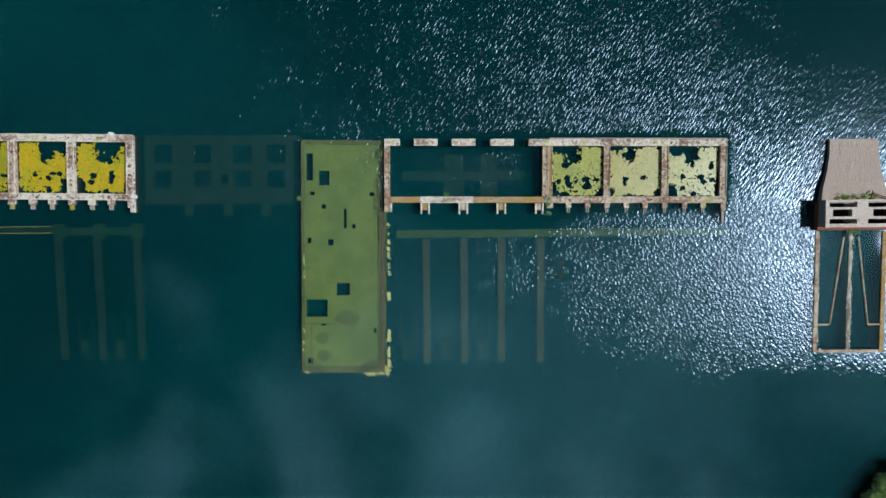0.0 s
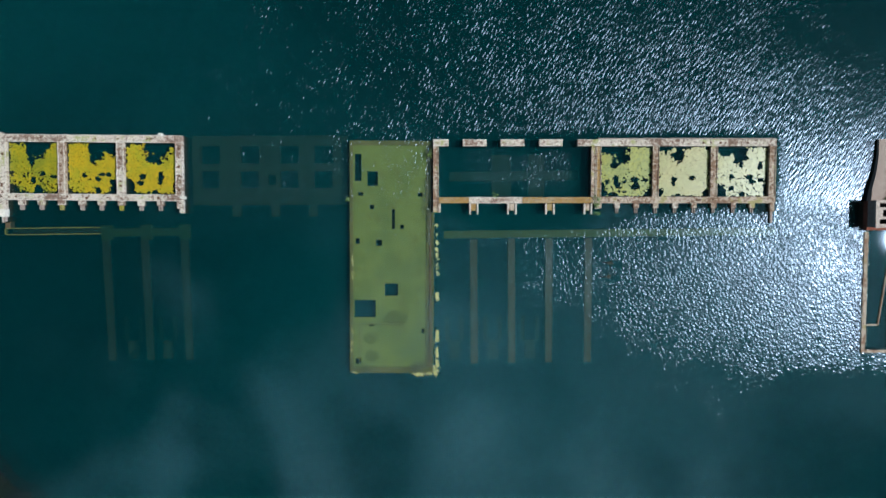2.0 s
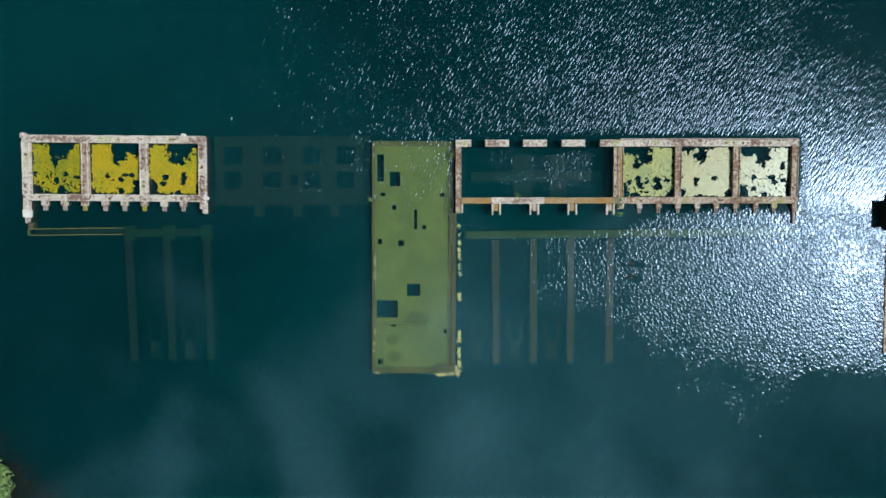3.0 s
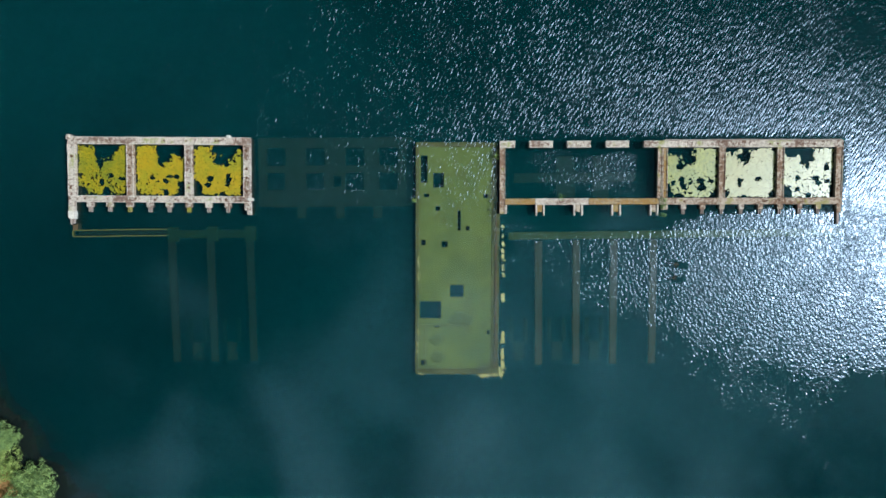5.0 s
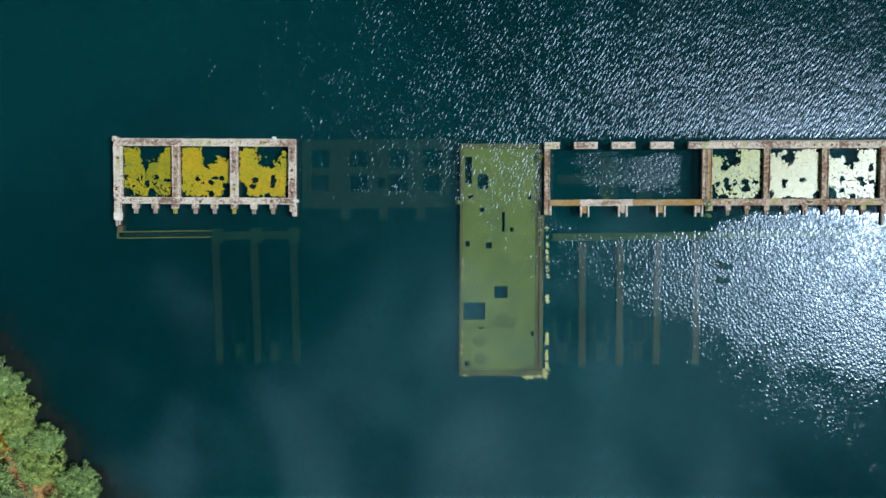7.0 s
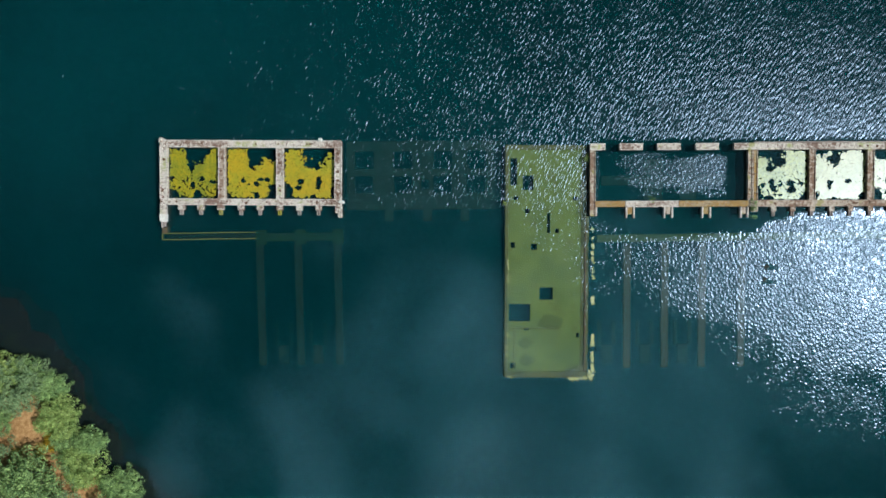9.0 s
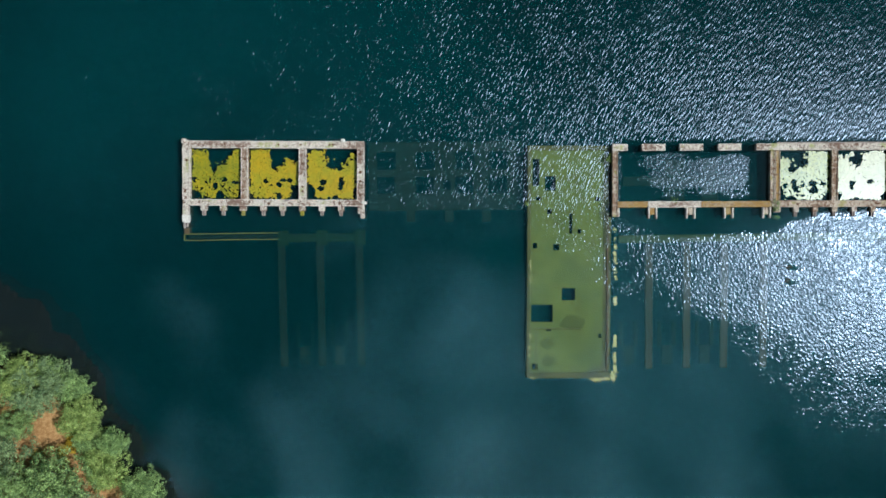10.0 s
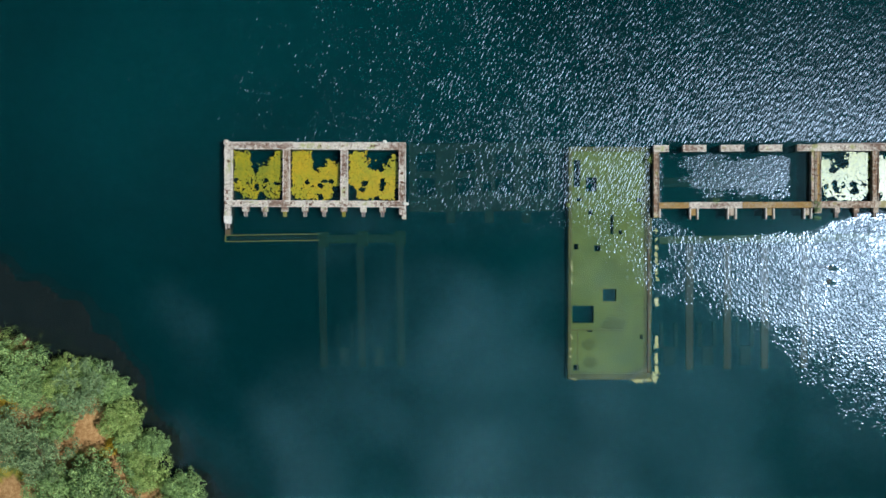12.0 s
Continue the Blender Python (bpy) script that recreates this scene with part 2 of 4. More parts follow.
def water_material():
    """Lake surface: wind ripples on the open side, calm lee behind the walls; clear enough to look into."""
    n = Nodes("lake_water")
    pos = n.place()
    xyz = n.node("SeparateXYZ", Vector=pos)
    rx, ry = xyz.outputs["X"], xyz.outputs["Y"]
    wob = n.math("ADD", n.math("MULTIPLY", n.math("SUBTRACT", n.noise(0.16, 4, 0.6, pos), 0.5), 8.0), n.math("MULTIPLY", n.math("SUBTRACT", n.noise(0.9, 3, 0.6, pos), 0.5), 2.2))

    def times(*values):
        res = values[0]
        for v in values[1:]:
            res = n.math("MULTIPLY", res, v)
        return res

    def within(v, low, high):
        return n.math("MINIMUM", n.math("MAXIMUM", v, low), high)

    def box(x0, x1, y0, y1, soft):
        a = times(n.step(rx, x0 - soft, x0), n.step(times(rx, -1.0), -x1 - soft, -x1))
        return times(a, n.step(ry, y0 - soft, y0), n.step(times(ry, -1.0), -y1 - soft, -y1))

    def outside(m):
        return n.math("SUBTRACT", 1.0, m, True)

    # the southern limit of the wind: it steps down over the deck and fans out to the east
    limit = n.math("SUBTRACT", -7.9, times(within(n.math("ADD", rx, 8.0), 0.0, 8.0), 0.95))
    near = n.math("SUBTRACT", limit, times(within(n.math("SUBTRACT", rx, 5.0), 0.0, 24.0), 0.34))
    far = n.math("SUBTRACT", limit, times(within(n.math("SUBTRACT", rx, 8.5), 0.0, 13.0), 1.25))
    drag = n.math("ADD", ry, times(wob, 0.7))
    windy = n.math("MAXIMUM", n.step(n.math("SUBTRACT", drag, near), -3.0, 3.5), times(n.step(n.math("SUBTRACT", drag, far), -3.0, 4.0), n.math("SUBTRACT", 0.48, times(n.step(rx, 30.0, 42.0), 0.30))))
    # calm lee under the long frame, deepest below its open bay
    lee_depth = n.math("ADD", 6.3, n.math("SUBTRACT", times(n.step(rx, 1.0, 6.0), 2.5), times(n.step(rx, 13.0, 27.0), 2.0)))
    lee = times(n.step(n.math("ADD", n.math("ADD", ry, lee_depth), times(wob, 0.35)), -0.9, 0.7), box(2.2, 35.0, -12.0, 0.25, 1.2))
    mask = times(windy, outside(lee), outside(box(-42.5, -24.4, -7.5, 1.0, 0.4)))
    mask = times(mask, outside(box(1.0, 1.7, -10.6, -9.2, 0.7)), outside(box(1.0, 1.5, -13.2, -12.5, 0.6)))
    # smooth patches behind two snags
    for cx, cy in ((18.9, -12.2), (18.7, -13.7)):
        dx, dy = times(n.math("SUBTRACT", rx, cx), 0.75), times(n.math("SUBTRACT", ry, cy), 1.6)
        away = n.math("ADD", n.math("SQRT", n.math("ADD", times(dx, dx), times(dy, dy))), times(wob, 0.25))
        mask = times(mask, n.step(away, 0.15, 0.85))
    bay = box(1.0, 36.0, -6.6, 0.2, 0.3)
    north = times(n.step(ry, -7.5, -5.0), outside(bay))
    mask = times(mask, n.math("SUBTRACT", 1.0, n.math("ADD", times(n.step(rx, 24.0, 50.0), n.math("ADD", 0.22, times(north, 0.20))), times(n.step(rx, 12.0, 40.0), times(north, 0.36)))))
    # lighter air beside the deck
    mask = times(mask, n.math("SUBTRACT", 1.0, times(box(1.0, 7.0, -18.0, -7.0, 6.0), n.math("SUBTRACT", 0.26, times(north, 0.26)))))
    # stray flurries in the south-east
    flurry = n.math("ADD", n.noise(0.10, 4, 0.6, pos), times(n.step(rx, 14.0, 50.0), 0.12))
    flurry = times(n.step(flurry, 0.53, 0.74), n.step(rx, 10.0, 24.0), n.step(times(ry, -1.0), 9.0, 13.0), n.math("SUBTRACT", 0.62, times(n.step(rx, 30.0, 40.0), 0.32)))
    mask = n.math("MAXIMUM", mask, flurry)
    mask = times(mask, outside(box(44.6, 51.5, -21.5, -9.0, 0.2)))
    # a cat's paw that has slipped into the open bay
    streak = n.node("Mapping", Vector=pos)
    streak.inputs["Scale"].default_value = (0.22, 0.9, 1)
    streak.inputs["Rotation"].default_value = (0, 0, radians(14))
    fray = times(n.math("SUBTRACT", n.noise(1.0, 4, 0.65, streak.outputs["Vector"]), 0.5), 9.0)
    west_side = n.step(n.math("ADD", rx, n.math("ADD", fray, times(ry, 0.5))), 1.2, 4.4)
    paw = times(west_side, n.step(times(rx, -1.0), -15.0, -14.0), n.step(n.math("ADD", ry, times(fray, 0.45)), -5.4, -3.6), n.step(n.math("ADD", times(ry, -1.0), times(fray, 0.35)), 0.1, 1.4))
    mask = n.math("MAXIMUM", mask, times(paw, box(1.3, 15.6, -5.4, -0.3, 0.1), 0.85))
    # gusts thicken and thin the ripples
    gusts = n.math("ADD", 0.46, n.math("ADD", times(n.step(n.noise(0.26, 4, 0.65, pos), 0.32, 0.66), 0.55), times(n.step(n.noise(1.1, 3, 0.6, pos), 0.3, 0.7), 0.45)))
    mask = times(mask, n.math("MAXIMUM", gusts, times(north, 0.75)), n.math("ADD", 0.62, times(n.step(n.noise(2.3, 2, 0.6, pos), 0.32, 0.68), 0.75)))

    def ripple(turn, across, along, detail=0.0):
        r = n.node("Mapping", Vector=pos)
        r.inputs["Rotation"].default_value = (0, 0, radians(turn))
        m = n.node("Mapping", Vector=r.outputs["Vector"])
        m.inputs["Scale"].default_value = (1 / across, 1 / along, 1)
        return n.math("SUBTRACT", n.noise(1.0, detail, 0.5, m.outputs["Vector"]), 0.5)

    # leaning wind waves to the north, small confused chop elsewhere
    wind = n.math("ADD", times(ripple(22, 0.13, 0.46), 0.36), times(ripple(34, 0.21, 0.75), 0.40))
    chop = n.math("ADD", times(ripple(15, 0.14, 0.19), 0.26), times(ripple(-35, 0.26, 0.36), 0.46))
    h = n.math("ADD", times(wind, north), times(chop, n.math("SUBTRACT", 1.0, north)))
    h = times(h, n.math("ADD", mask, 0.010))
    h = n.math("ADD", h, times(ripple(20, 1.7, 3.4), 0.03))
    # a sheen of capillary waves under steeper sparkling ripples
    soft = n.bump(h, RIPPLE * 0.35)
    steep = n.bump(h, RIPPLE)
    inside = n.math("MINIMUM", mask, 1.0)
    sheen = n.node("BsdfGlossy", Normal=soft, Color=GLINT)
    sheen.distribution = "BECKMANN"
    n.put(sheen.inputs["Roughness"], n.math("ADD", 0.09, times(n.step(inside, 0.0, 0.7), n.math("ADD", 0.23, times(bay, 0.05)))))
    spark = n.node("BsdfGlossy", Normal=steep, Color=GLINT, Roughness=n.math("ADD", 0.19, n.math("ADD", times(north, 0.05), times(n.step(inside, 0.3, 0.8), 0.07))))
    spark.distribution = "BECKMANN"
    gloss = n.node("MixShader", Fac=times(n.step(inside, 0.0, 0.35), n.math("SUBTRACT", n.math("ADD", 0.68, times(north, 0.24)), times(bay, 0.30))))
    n.nt.links.new(sheen.outputs[0], gloss.inputs[1])
    n.nt.links.new(spark.outputs[0], gloss.inputs[2])
    fresnel = n.node("Fresnel", IOR=1.48)
    clear = n.node("BsdfTransparent", Color=(0.86, 0.97, 0.96))
    haze = n.node("BsdfDiffuse", Color=HAZE)
    body = n.node("MixShader", Fac=0.10)
    n.nt.links.new(clear.outputs[0], body.inputs[1])
    n.nt.links.new(haze.outputs[0], body.inputs[2])
    top = n.node("MixShader", Fac=fresnel.outputs[0])
    n.nt.links.new(body.outputs[0], top.inputs[1])
    n.nt.links.new(gloss.outputs[0], top.inputs[2])
    n.nt.links.new(top.outputs[0], n.out.inputs["Surface"])
    return n.mat


RIPPLE = 0.125
GLINT = (0.50, 0.70, 1.0)
# haze tint painted on the water surface and the sheets below it
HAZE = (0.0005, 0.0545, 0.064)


def haze_sheet_material(name, amount):
    """Teal sheet imitating underwater haze at one depth, hiding what lies below by degrees."""
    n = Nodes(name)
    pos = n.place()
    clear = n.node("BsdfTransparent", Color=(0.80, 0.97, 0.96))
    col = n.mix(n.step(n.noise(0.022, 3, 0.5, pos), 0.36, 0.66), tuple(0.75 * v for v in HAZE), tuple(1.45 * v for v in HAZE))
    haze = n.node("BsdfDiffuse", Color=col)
    # the sheets fade out over the shallows along the south-western bank
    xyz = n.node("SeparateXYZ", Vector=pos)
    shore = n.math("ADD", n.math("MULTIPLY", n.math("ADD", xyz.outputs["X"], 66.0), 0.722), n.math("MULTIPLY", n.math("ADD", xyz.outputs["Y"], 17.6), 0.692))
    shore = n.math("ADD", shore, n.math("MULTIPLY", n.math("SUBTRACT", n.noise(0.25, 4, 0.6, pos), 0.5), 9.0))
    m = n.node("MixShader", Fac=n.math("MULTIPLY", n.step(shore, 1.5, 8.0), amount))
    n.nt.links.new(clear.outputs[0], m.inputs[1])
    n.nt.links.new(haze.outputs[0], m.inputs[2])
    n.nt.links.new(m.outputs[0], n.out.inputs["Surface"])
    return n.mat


WATER = water_material()


# ---- shaping helpers ----
def mesh_of(name, bm):
    me = bpy.data.meshes.new(name)
    bm.to_mesh(me)
    bm.free()
    return me


def part(name, bm, material, parent=None, label="", m=None):
    """One mesh object under a thing or a part."""
    me = bm if isinstance(bm, bpy.types.Mesh) else mesh_of(name, bm)
    if not me.materials:
        me.materials.append(material)
    ob = new(name, me)
    ob.parent = parent
    if m is not None:
        ob.matrix_basis = m
    if label:
        ob["label"] = label
    return ob


def thing(name, m, label, category, group="", kind=""):
    ob = new(name)
    ob.empty_display_size = 0.5
    ob.matrix_basis = m
    return tagged(ob, label, category, group, kind)


def worn_box(x0, x1, y0, y1, z0, z1, seg=0.5, wear=0.025, bevel=0.035):
    """A cast concrete member with chipped, uneven arrises."""
    bm = bmesh.new()
    bmesh.ops.create_cube(bm, size=1.0)
    for v in bm.verts:
        v.co = Vector((x0 + (v.co.x + 0.5) * (x1 - x0), y0 + (v.co.y + 0.5) * (y1 - y0), z0 + (v.co.z + 0.5) * (z1 - z0)))
    lx, ly = x1 - x0, y1 - y0
    for axis, length in ((0, lx), (1, ly)):
        cuts = min(int(length / seg), 60)
        for i in range(1, cuts + 1):
            co = Vector((x0, y0, z0))
            co[axis] += length * i / (cuts + 1)
            no = Vector((0, 0, 0))
            no[axis] = 1
            bmesh.ops.bisect_plane(bm, geom=bm.verts[:] + bm.edges[:] + bm.faces[:], plane_co=co, plane_no=no)
    if bevel:
        sharp = [e for e in bm.edges if len(e.link_faces) == 2 and e.calc_face_angle() > 1.0]
        bmesh.ops.bevel(bm, geom=sharp, offset=bevel, segments=1, affect="EDGES")
    for v in bm.verts:
        k = v.co * 2.7 + Vector((x0 * 1.3, y0 * 1.7, 3.1))
        v.co += Vector((noise.noise(k), noise.noise(k + Vector((9, 0, 0))), 0.6 * noise.noise(k + Vector((0, 9, 0))))) * wear
    return bm


def pierced_slab(x0, x1, y0, y1, z0, z1, holes, wear=0.02):
    """A slab with rectangular openings right through it."""
    xs = sorted({x0, x1, *[v for h in holes for v in (h[0], h[2])]})
    ys = sorted({y0, y1, *[v for h in holes for v in (h[1], h[3])]})

    def dense(vals):
        res = []
        for a, b in zip(vals, vals[1:]):
            k = max(1, int((b - a) / 0.7))
            res += [a + (b - a) * i / k for i in range(k)]
        return res + [vals[-1]]

    xs, ys = dense(xs), dense(ys)
    bm = bmesh.new()
    grid = {}

    def vert(i, j):
        if (i, j) not in grid:
            k = Vector((xs[i], ys[j], 0)) * 1.9
            grid[i, j] = bm.verts.new((xs[i] + wear * noise.noise(k), ys[j] + wear * noise.noise(k + Vector((0, 0, 7))), z1))
        return grid[i, j]

    for i in range(len(xs) - 1):
        for j in range(len(ys) - 1):
            cx, cy = (xs[i] + xs[i + 1]) / 2, (ys[j] + ys[j + 1]) / 2
            if any(h[0] < cx < h[2] and h[1] < cy < h[3] for h in holes):
                continue
            bm.faces.new((vert(i, j), vert(i + 1, j), vert(i + 1, j + 1), vert(i, j + 1)))
    got = bmesh.ops.extrude_face_region(bm, geom=bm.faces[:])
    for v in got["geom"]:
        if isinstance(v, bmesh.types.BMVert):
            v.co.z = z0
    bmesh.ops.recalc_face_normals(bm, faces=bm.faces[:])
    return bm


def rod(a, b, r, sides=8):
    bm = bmesh.new()
    a, b = Vector(a), Vector(b)
    bmesh.ops.create_cone(bm, cap_ends=True, segments=sides, radius1=r, radius2=r, depth=(b - a).length)
    m = Matrix.Translation((a + b) / 2) @ (b - a).to_track_quat("Z", "Y").to_matrix().to_4x4()
    bmesh.ops.transform(bm, matrix=m, verts=bm.verts)
    return bm


def join(*bms):
    res = bms[0]
    for other in bms[1:]:
        me = mesh_of("joined", other)
        res.from_mesh(me)
        bpy.data.meshes.remove(me)
    return res


# ---- ground and lake ----
def shore_south_west(x):
    return np.interp(x, (-120, -82, -66.0, -59, -55.2, -53.0, -50.4, -47.7, -42, -32, 0), (4, -10, -17.6, -21.4, -24.2, -27.4, -32.6, -36.7, -43, -53, -60))


def bank_height(x, y):
    """Lake bed at seven metres, rising to the wooded banks."""
    s = (shore_south_west(x) - y) * 0.75
    e = ((x - 52.0) - (y + 35.2) * 0.9) * 4.0
    far = np.maximum(np.maximum(y - 150.0, x - 190.0), np.maximum(-x - 220.0, -y - 58))
    d = np.maximum(np.maximum(s, e), far)
    d = d + 0.8 * np.sin(x * 0.9 + 0.4 * y) * np.sin(y * 0.8 - 0.5 * x)
    shelf = np.where(d > -4.8, d * 0.105, -0.504 + (d + 4.8) * 0.6)
    h = np.where(d < 0, np.maximum(shelf, -7.0), np.minimum(d * 0.28, 1.5 + 0.01 * d))
    return np.minimum(h, 9.0)


def build_ground():
    fine_x = np.concatenate([np.linspace(-1500, -90, 14), np.arange(-88, -38, 0.7), np.arange(-38, 44, 4.0), np.arange(44, 64, 0.7), np.linspace(66, 1500, 16)])
    fine_y = np.concatenate([np.linspace(-1500, -70, 14), np.arange(-66, -46, 2.0), np.arange(-46, -8, 0.7), np.arange(-8, 40, 4.0), np.linspace(44, 1500, 16)])
    gx, gy = np.meshgrid(fine_x, fine_y)
    gz = bank_height(gx, gy)
    bump = np.array([noise.noise((float(a) * 0.35, float(b) * 0.35, 0)) for a, b in zip(gx.ravel(), gy.ravel())]).reshape(gx.shape)
    gz = gz + bump * 0.25
    nx, ny = len(fine_x), len(fine_y)
    verts = np.stack([gx, gy, gz], -1).reshape(-1, 3)
    i, j = np.meshgrid(np.arange(nx - 1), np.arange(ny - 1))
    a = (j * nx + i).ravel()
    faces = np.stack([a, a + 1, a + nx + 1, a + nx], 1)
    me = bpy.data.meshes.new("ground")
    me.from_pydata(verts.tolist(), [], faces.tolist())
    me.materials.append(GROUND)
    tagged(new("ground", me), "dry straw grass bank sloping to a muddy lake bed", "ground", kind="structure")


def flat_sheet(name, size, z, material, label):
    bm = bmesh.new()
    bmesh.ops.create_grid(bm, x_segments=1, y_segments=1, size=size)
    for v in bm.verts:
        v.co.z = z
    return tagged(part(name, bm, material), label, "water", kind="structure")


build_ground()
flat_sheet("water", 260, 0.0, WATER, "dark teal lake water with wind ripples and sun glitter")
# stacked tinted sheets stand in for the light lost with depth
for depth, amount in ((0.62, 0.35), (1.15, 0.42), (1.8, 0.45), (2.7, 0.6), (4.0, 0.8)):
    flat_sheet("water_depth", 258, -depth, haze_sheet_material("water_haze_tint", amount), "see-through teal sheet standing in for haze below the surface")


# ---- western basin frame ----
def anchor(parent, x, y, z, r=0.13):
    bm = bmesh.new()
    bmesh.ops.create_cone(bm, cap_ends=True, segments=10, radius1=r, radius2=r * 0.8, depth=0.07)
    bmesh.ops.translate(bm, verts=bm.verts, vec=(x, y, z + 0.02))
    part("anchor_plate", bm, IRON, parent, "rusty round anchor plate")


def edges(parent, x0, x1, y0, y1, top, material=None):
    """Pale raised arrises along both sides of a beam."""
    if x1 - x0 > y1 - y0:
        sides = ((x0, x1, y0, y0 + 0.09), (x0, x1, y1 - 0.09, y1))
    else:
        sides = ((x0, x0 + 0.09, y0, y1), (x1 - 0.09, x1, y0, y1))
    for a, b, c, d in sides:
        part("edge_strip", worn_box(a, b, c, d, top - 0.03, top + 0.05, 0.35, 0.045, 0.012), material or CONCRETE_PALE, parent)


def stub(parent, x, y, top, material, tip_material, w=0.60):
    """A corbel on the outer face, with a pair of bearing irons."""
    corbel = part("corbel", worn_box(x - w / 2, x + w / 2, y - 0.48, y + 0.02, top - 0.75, top - 0.03, 0.3, 0.03), material, parent)
    irons = join(worn_box(x - 0.15, x - 0.05, y - 0.98, y - 0.47, top - 0.5, top - 0.12, 0.3, 0.015, 0.01),
                 worn_box(x + 0.05, x + 0.15, y - 0.98, y - 0.47, top - 0.5, top - 0.12, 0.3, 0.015, 0.01))
    part("bearing_iron", irons, tip_material, corbel)


def west_frame():
    f = thing("basin_frame", pose(-42.70, 1.41, 0.0, 0, 0, -1.05), "long white weathered concrete basin frame with rusty stains standing in water", "concrete frame")
    top, low = 0.45, -2.2
    north = part("long_beam", worn_box(0.10, 18.35, -0.74, 0.0, low, top), CONCRETE_WHITE, f)
    south = part("long_beam", worn_box(0.10, 18.35, -6.52, -5.86, low, top), CONCRETE_WHITE, f)
    for x0, x1 in ((0.10, 0.84), (5.97, 6.67), (11.79, 12.51), (17.64, 18.35)):
        wall = part("cross_wall", worn_box(x0 + 0.004, x1 - 0.004, -5.856, -0.744, low, top - 0.02), CONCRETE_BROWN if 1 < x0 < 8 else CONCRETE_WHITE, f)
        edges(wall, x0, x1, -5.85, -0.75, top)
    edges(north, 0.10, 18.35, -0.74, 0.0, top)
    edges(south, 0.10, 18.35, -6.52, -5.86, top)
    for i, x in enumerate((2.17, 4.12, 6.13, 8.17, 10.1, 12.08, 14.07, 16.0)):
        stub(f, x, -6.52, top, CONCRETE_WHITE, CONCRETE_MOSSY if i in (2, 5) else CONCRETE_GREY)
    # the pier at the western end and the shorter one at the eastern end
    part("end_pier", worn_box(0.10, 0.66, -7.5, -6.53, low, top + 0.03, 0.3), CONCRETE_WHITE, f)
    part("pier_cap", worn_box(0.08, 0.68, -8.2, -7.45, -0.12, top + 0.10, 0.2, 0.09), PAINT, f, "whitened block on the end pier")
    part("pier_foot", worn_box(0.05, 0.55, -8.1, -7.52, low, -0.13, 0.4, 0.03), CONCRETE_GREY, f)
    part("pier_post", worn_box(0.10, 0.26, -8.8, -8.2, low, top - 0.2, 0.3, 0.03), CONCRETE_GREY, f)
    part("pier_post", worn_box(0.40, 0.54, -8.7, -8.2, low, top - 0.2, 0.3, 0.03), CONCRETE_GREY, f)
    part("end_pier", worn_box(17.98, 18.38, -7.72, -6.53, low, top, 0.3), CONCRETE_WHITE, f)
    part("end_pier", worn_box(17.70, 17.97, -7.25, -6.53, low, top - 0.05, 0.3), CONCRETE_WHITE, f)
    part("corner_knob", worn_box(0.06, 0.46, -0.30, 0.22, low, top + 0.22, 0.2, 0.06, 0.08), CONCRETE_WHITE, f)
    part("post_head", worn_box(16.05, 16.40, -0.12, 0.22, 0.2, top + 0.25, 0.2, 0.04), PAINT, f, "small white post head")
    part("post_head", worn_box(18.12, 18.62, -6.3, -6.02, 0.2, top + 0.2, 0.2, 0.03), PAINT, f, "small white post head")
    rng = random.Random(4)
    for y in (-1.3, -3.1, -4.0, -5.4):
        anchor(f, 17.97, y, top, 0.15)
    for x in (0.42, 6.28, 12.1):
        for i in range(3):
            anchor(f, x + rng.uniform(-0.1, 0.1), rng.uniform(-5.4, -1.1), top, rng.uniform(0.09, 0.16))
    for i in range(6):
        anchor(north, rng.uniform(1.0, 17.4), -0.36 + rng.uniform(-0.1, 0.1), top, rng.uniform(0.08, 0.14))
        anchor(south, rng.uniform(1.0, 17.4), -6.2 + rng.uniform(-0.1, 0.1), top, rng.uniform(0.09, 0.16))
    return f


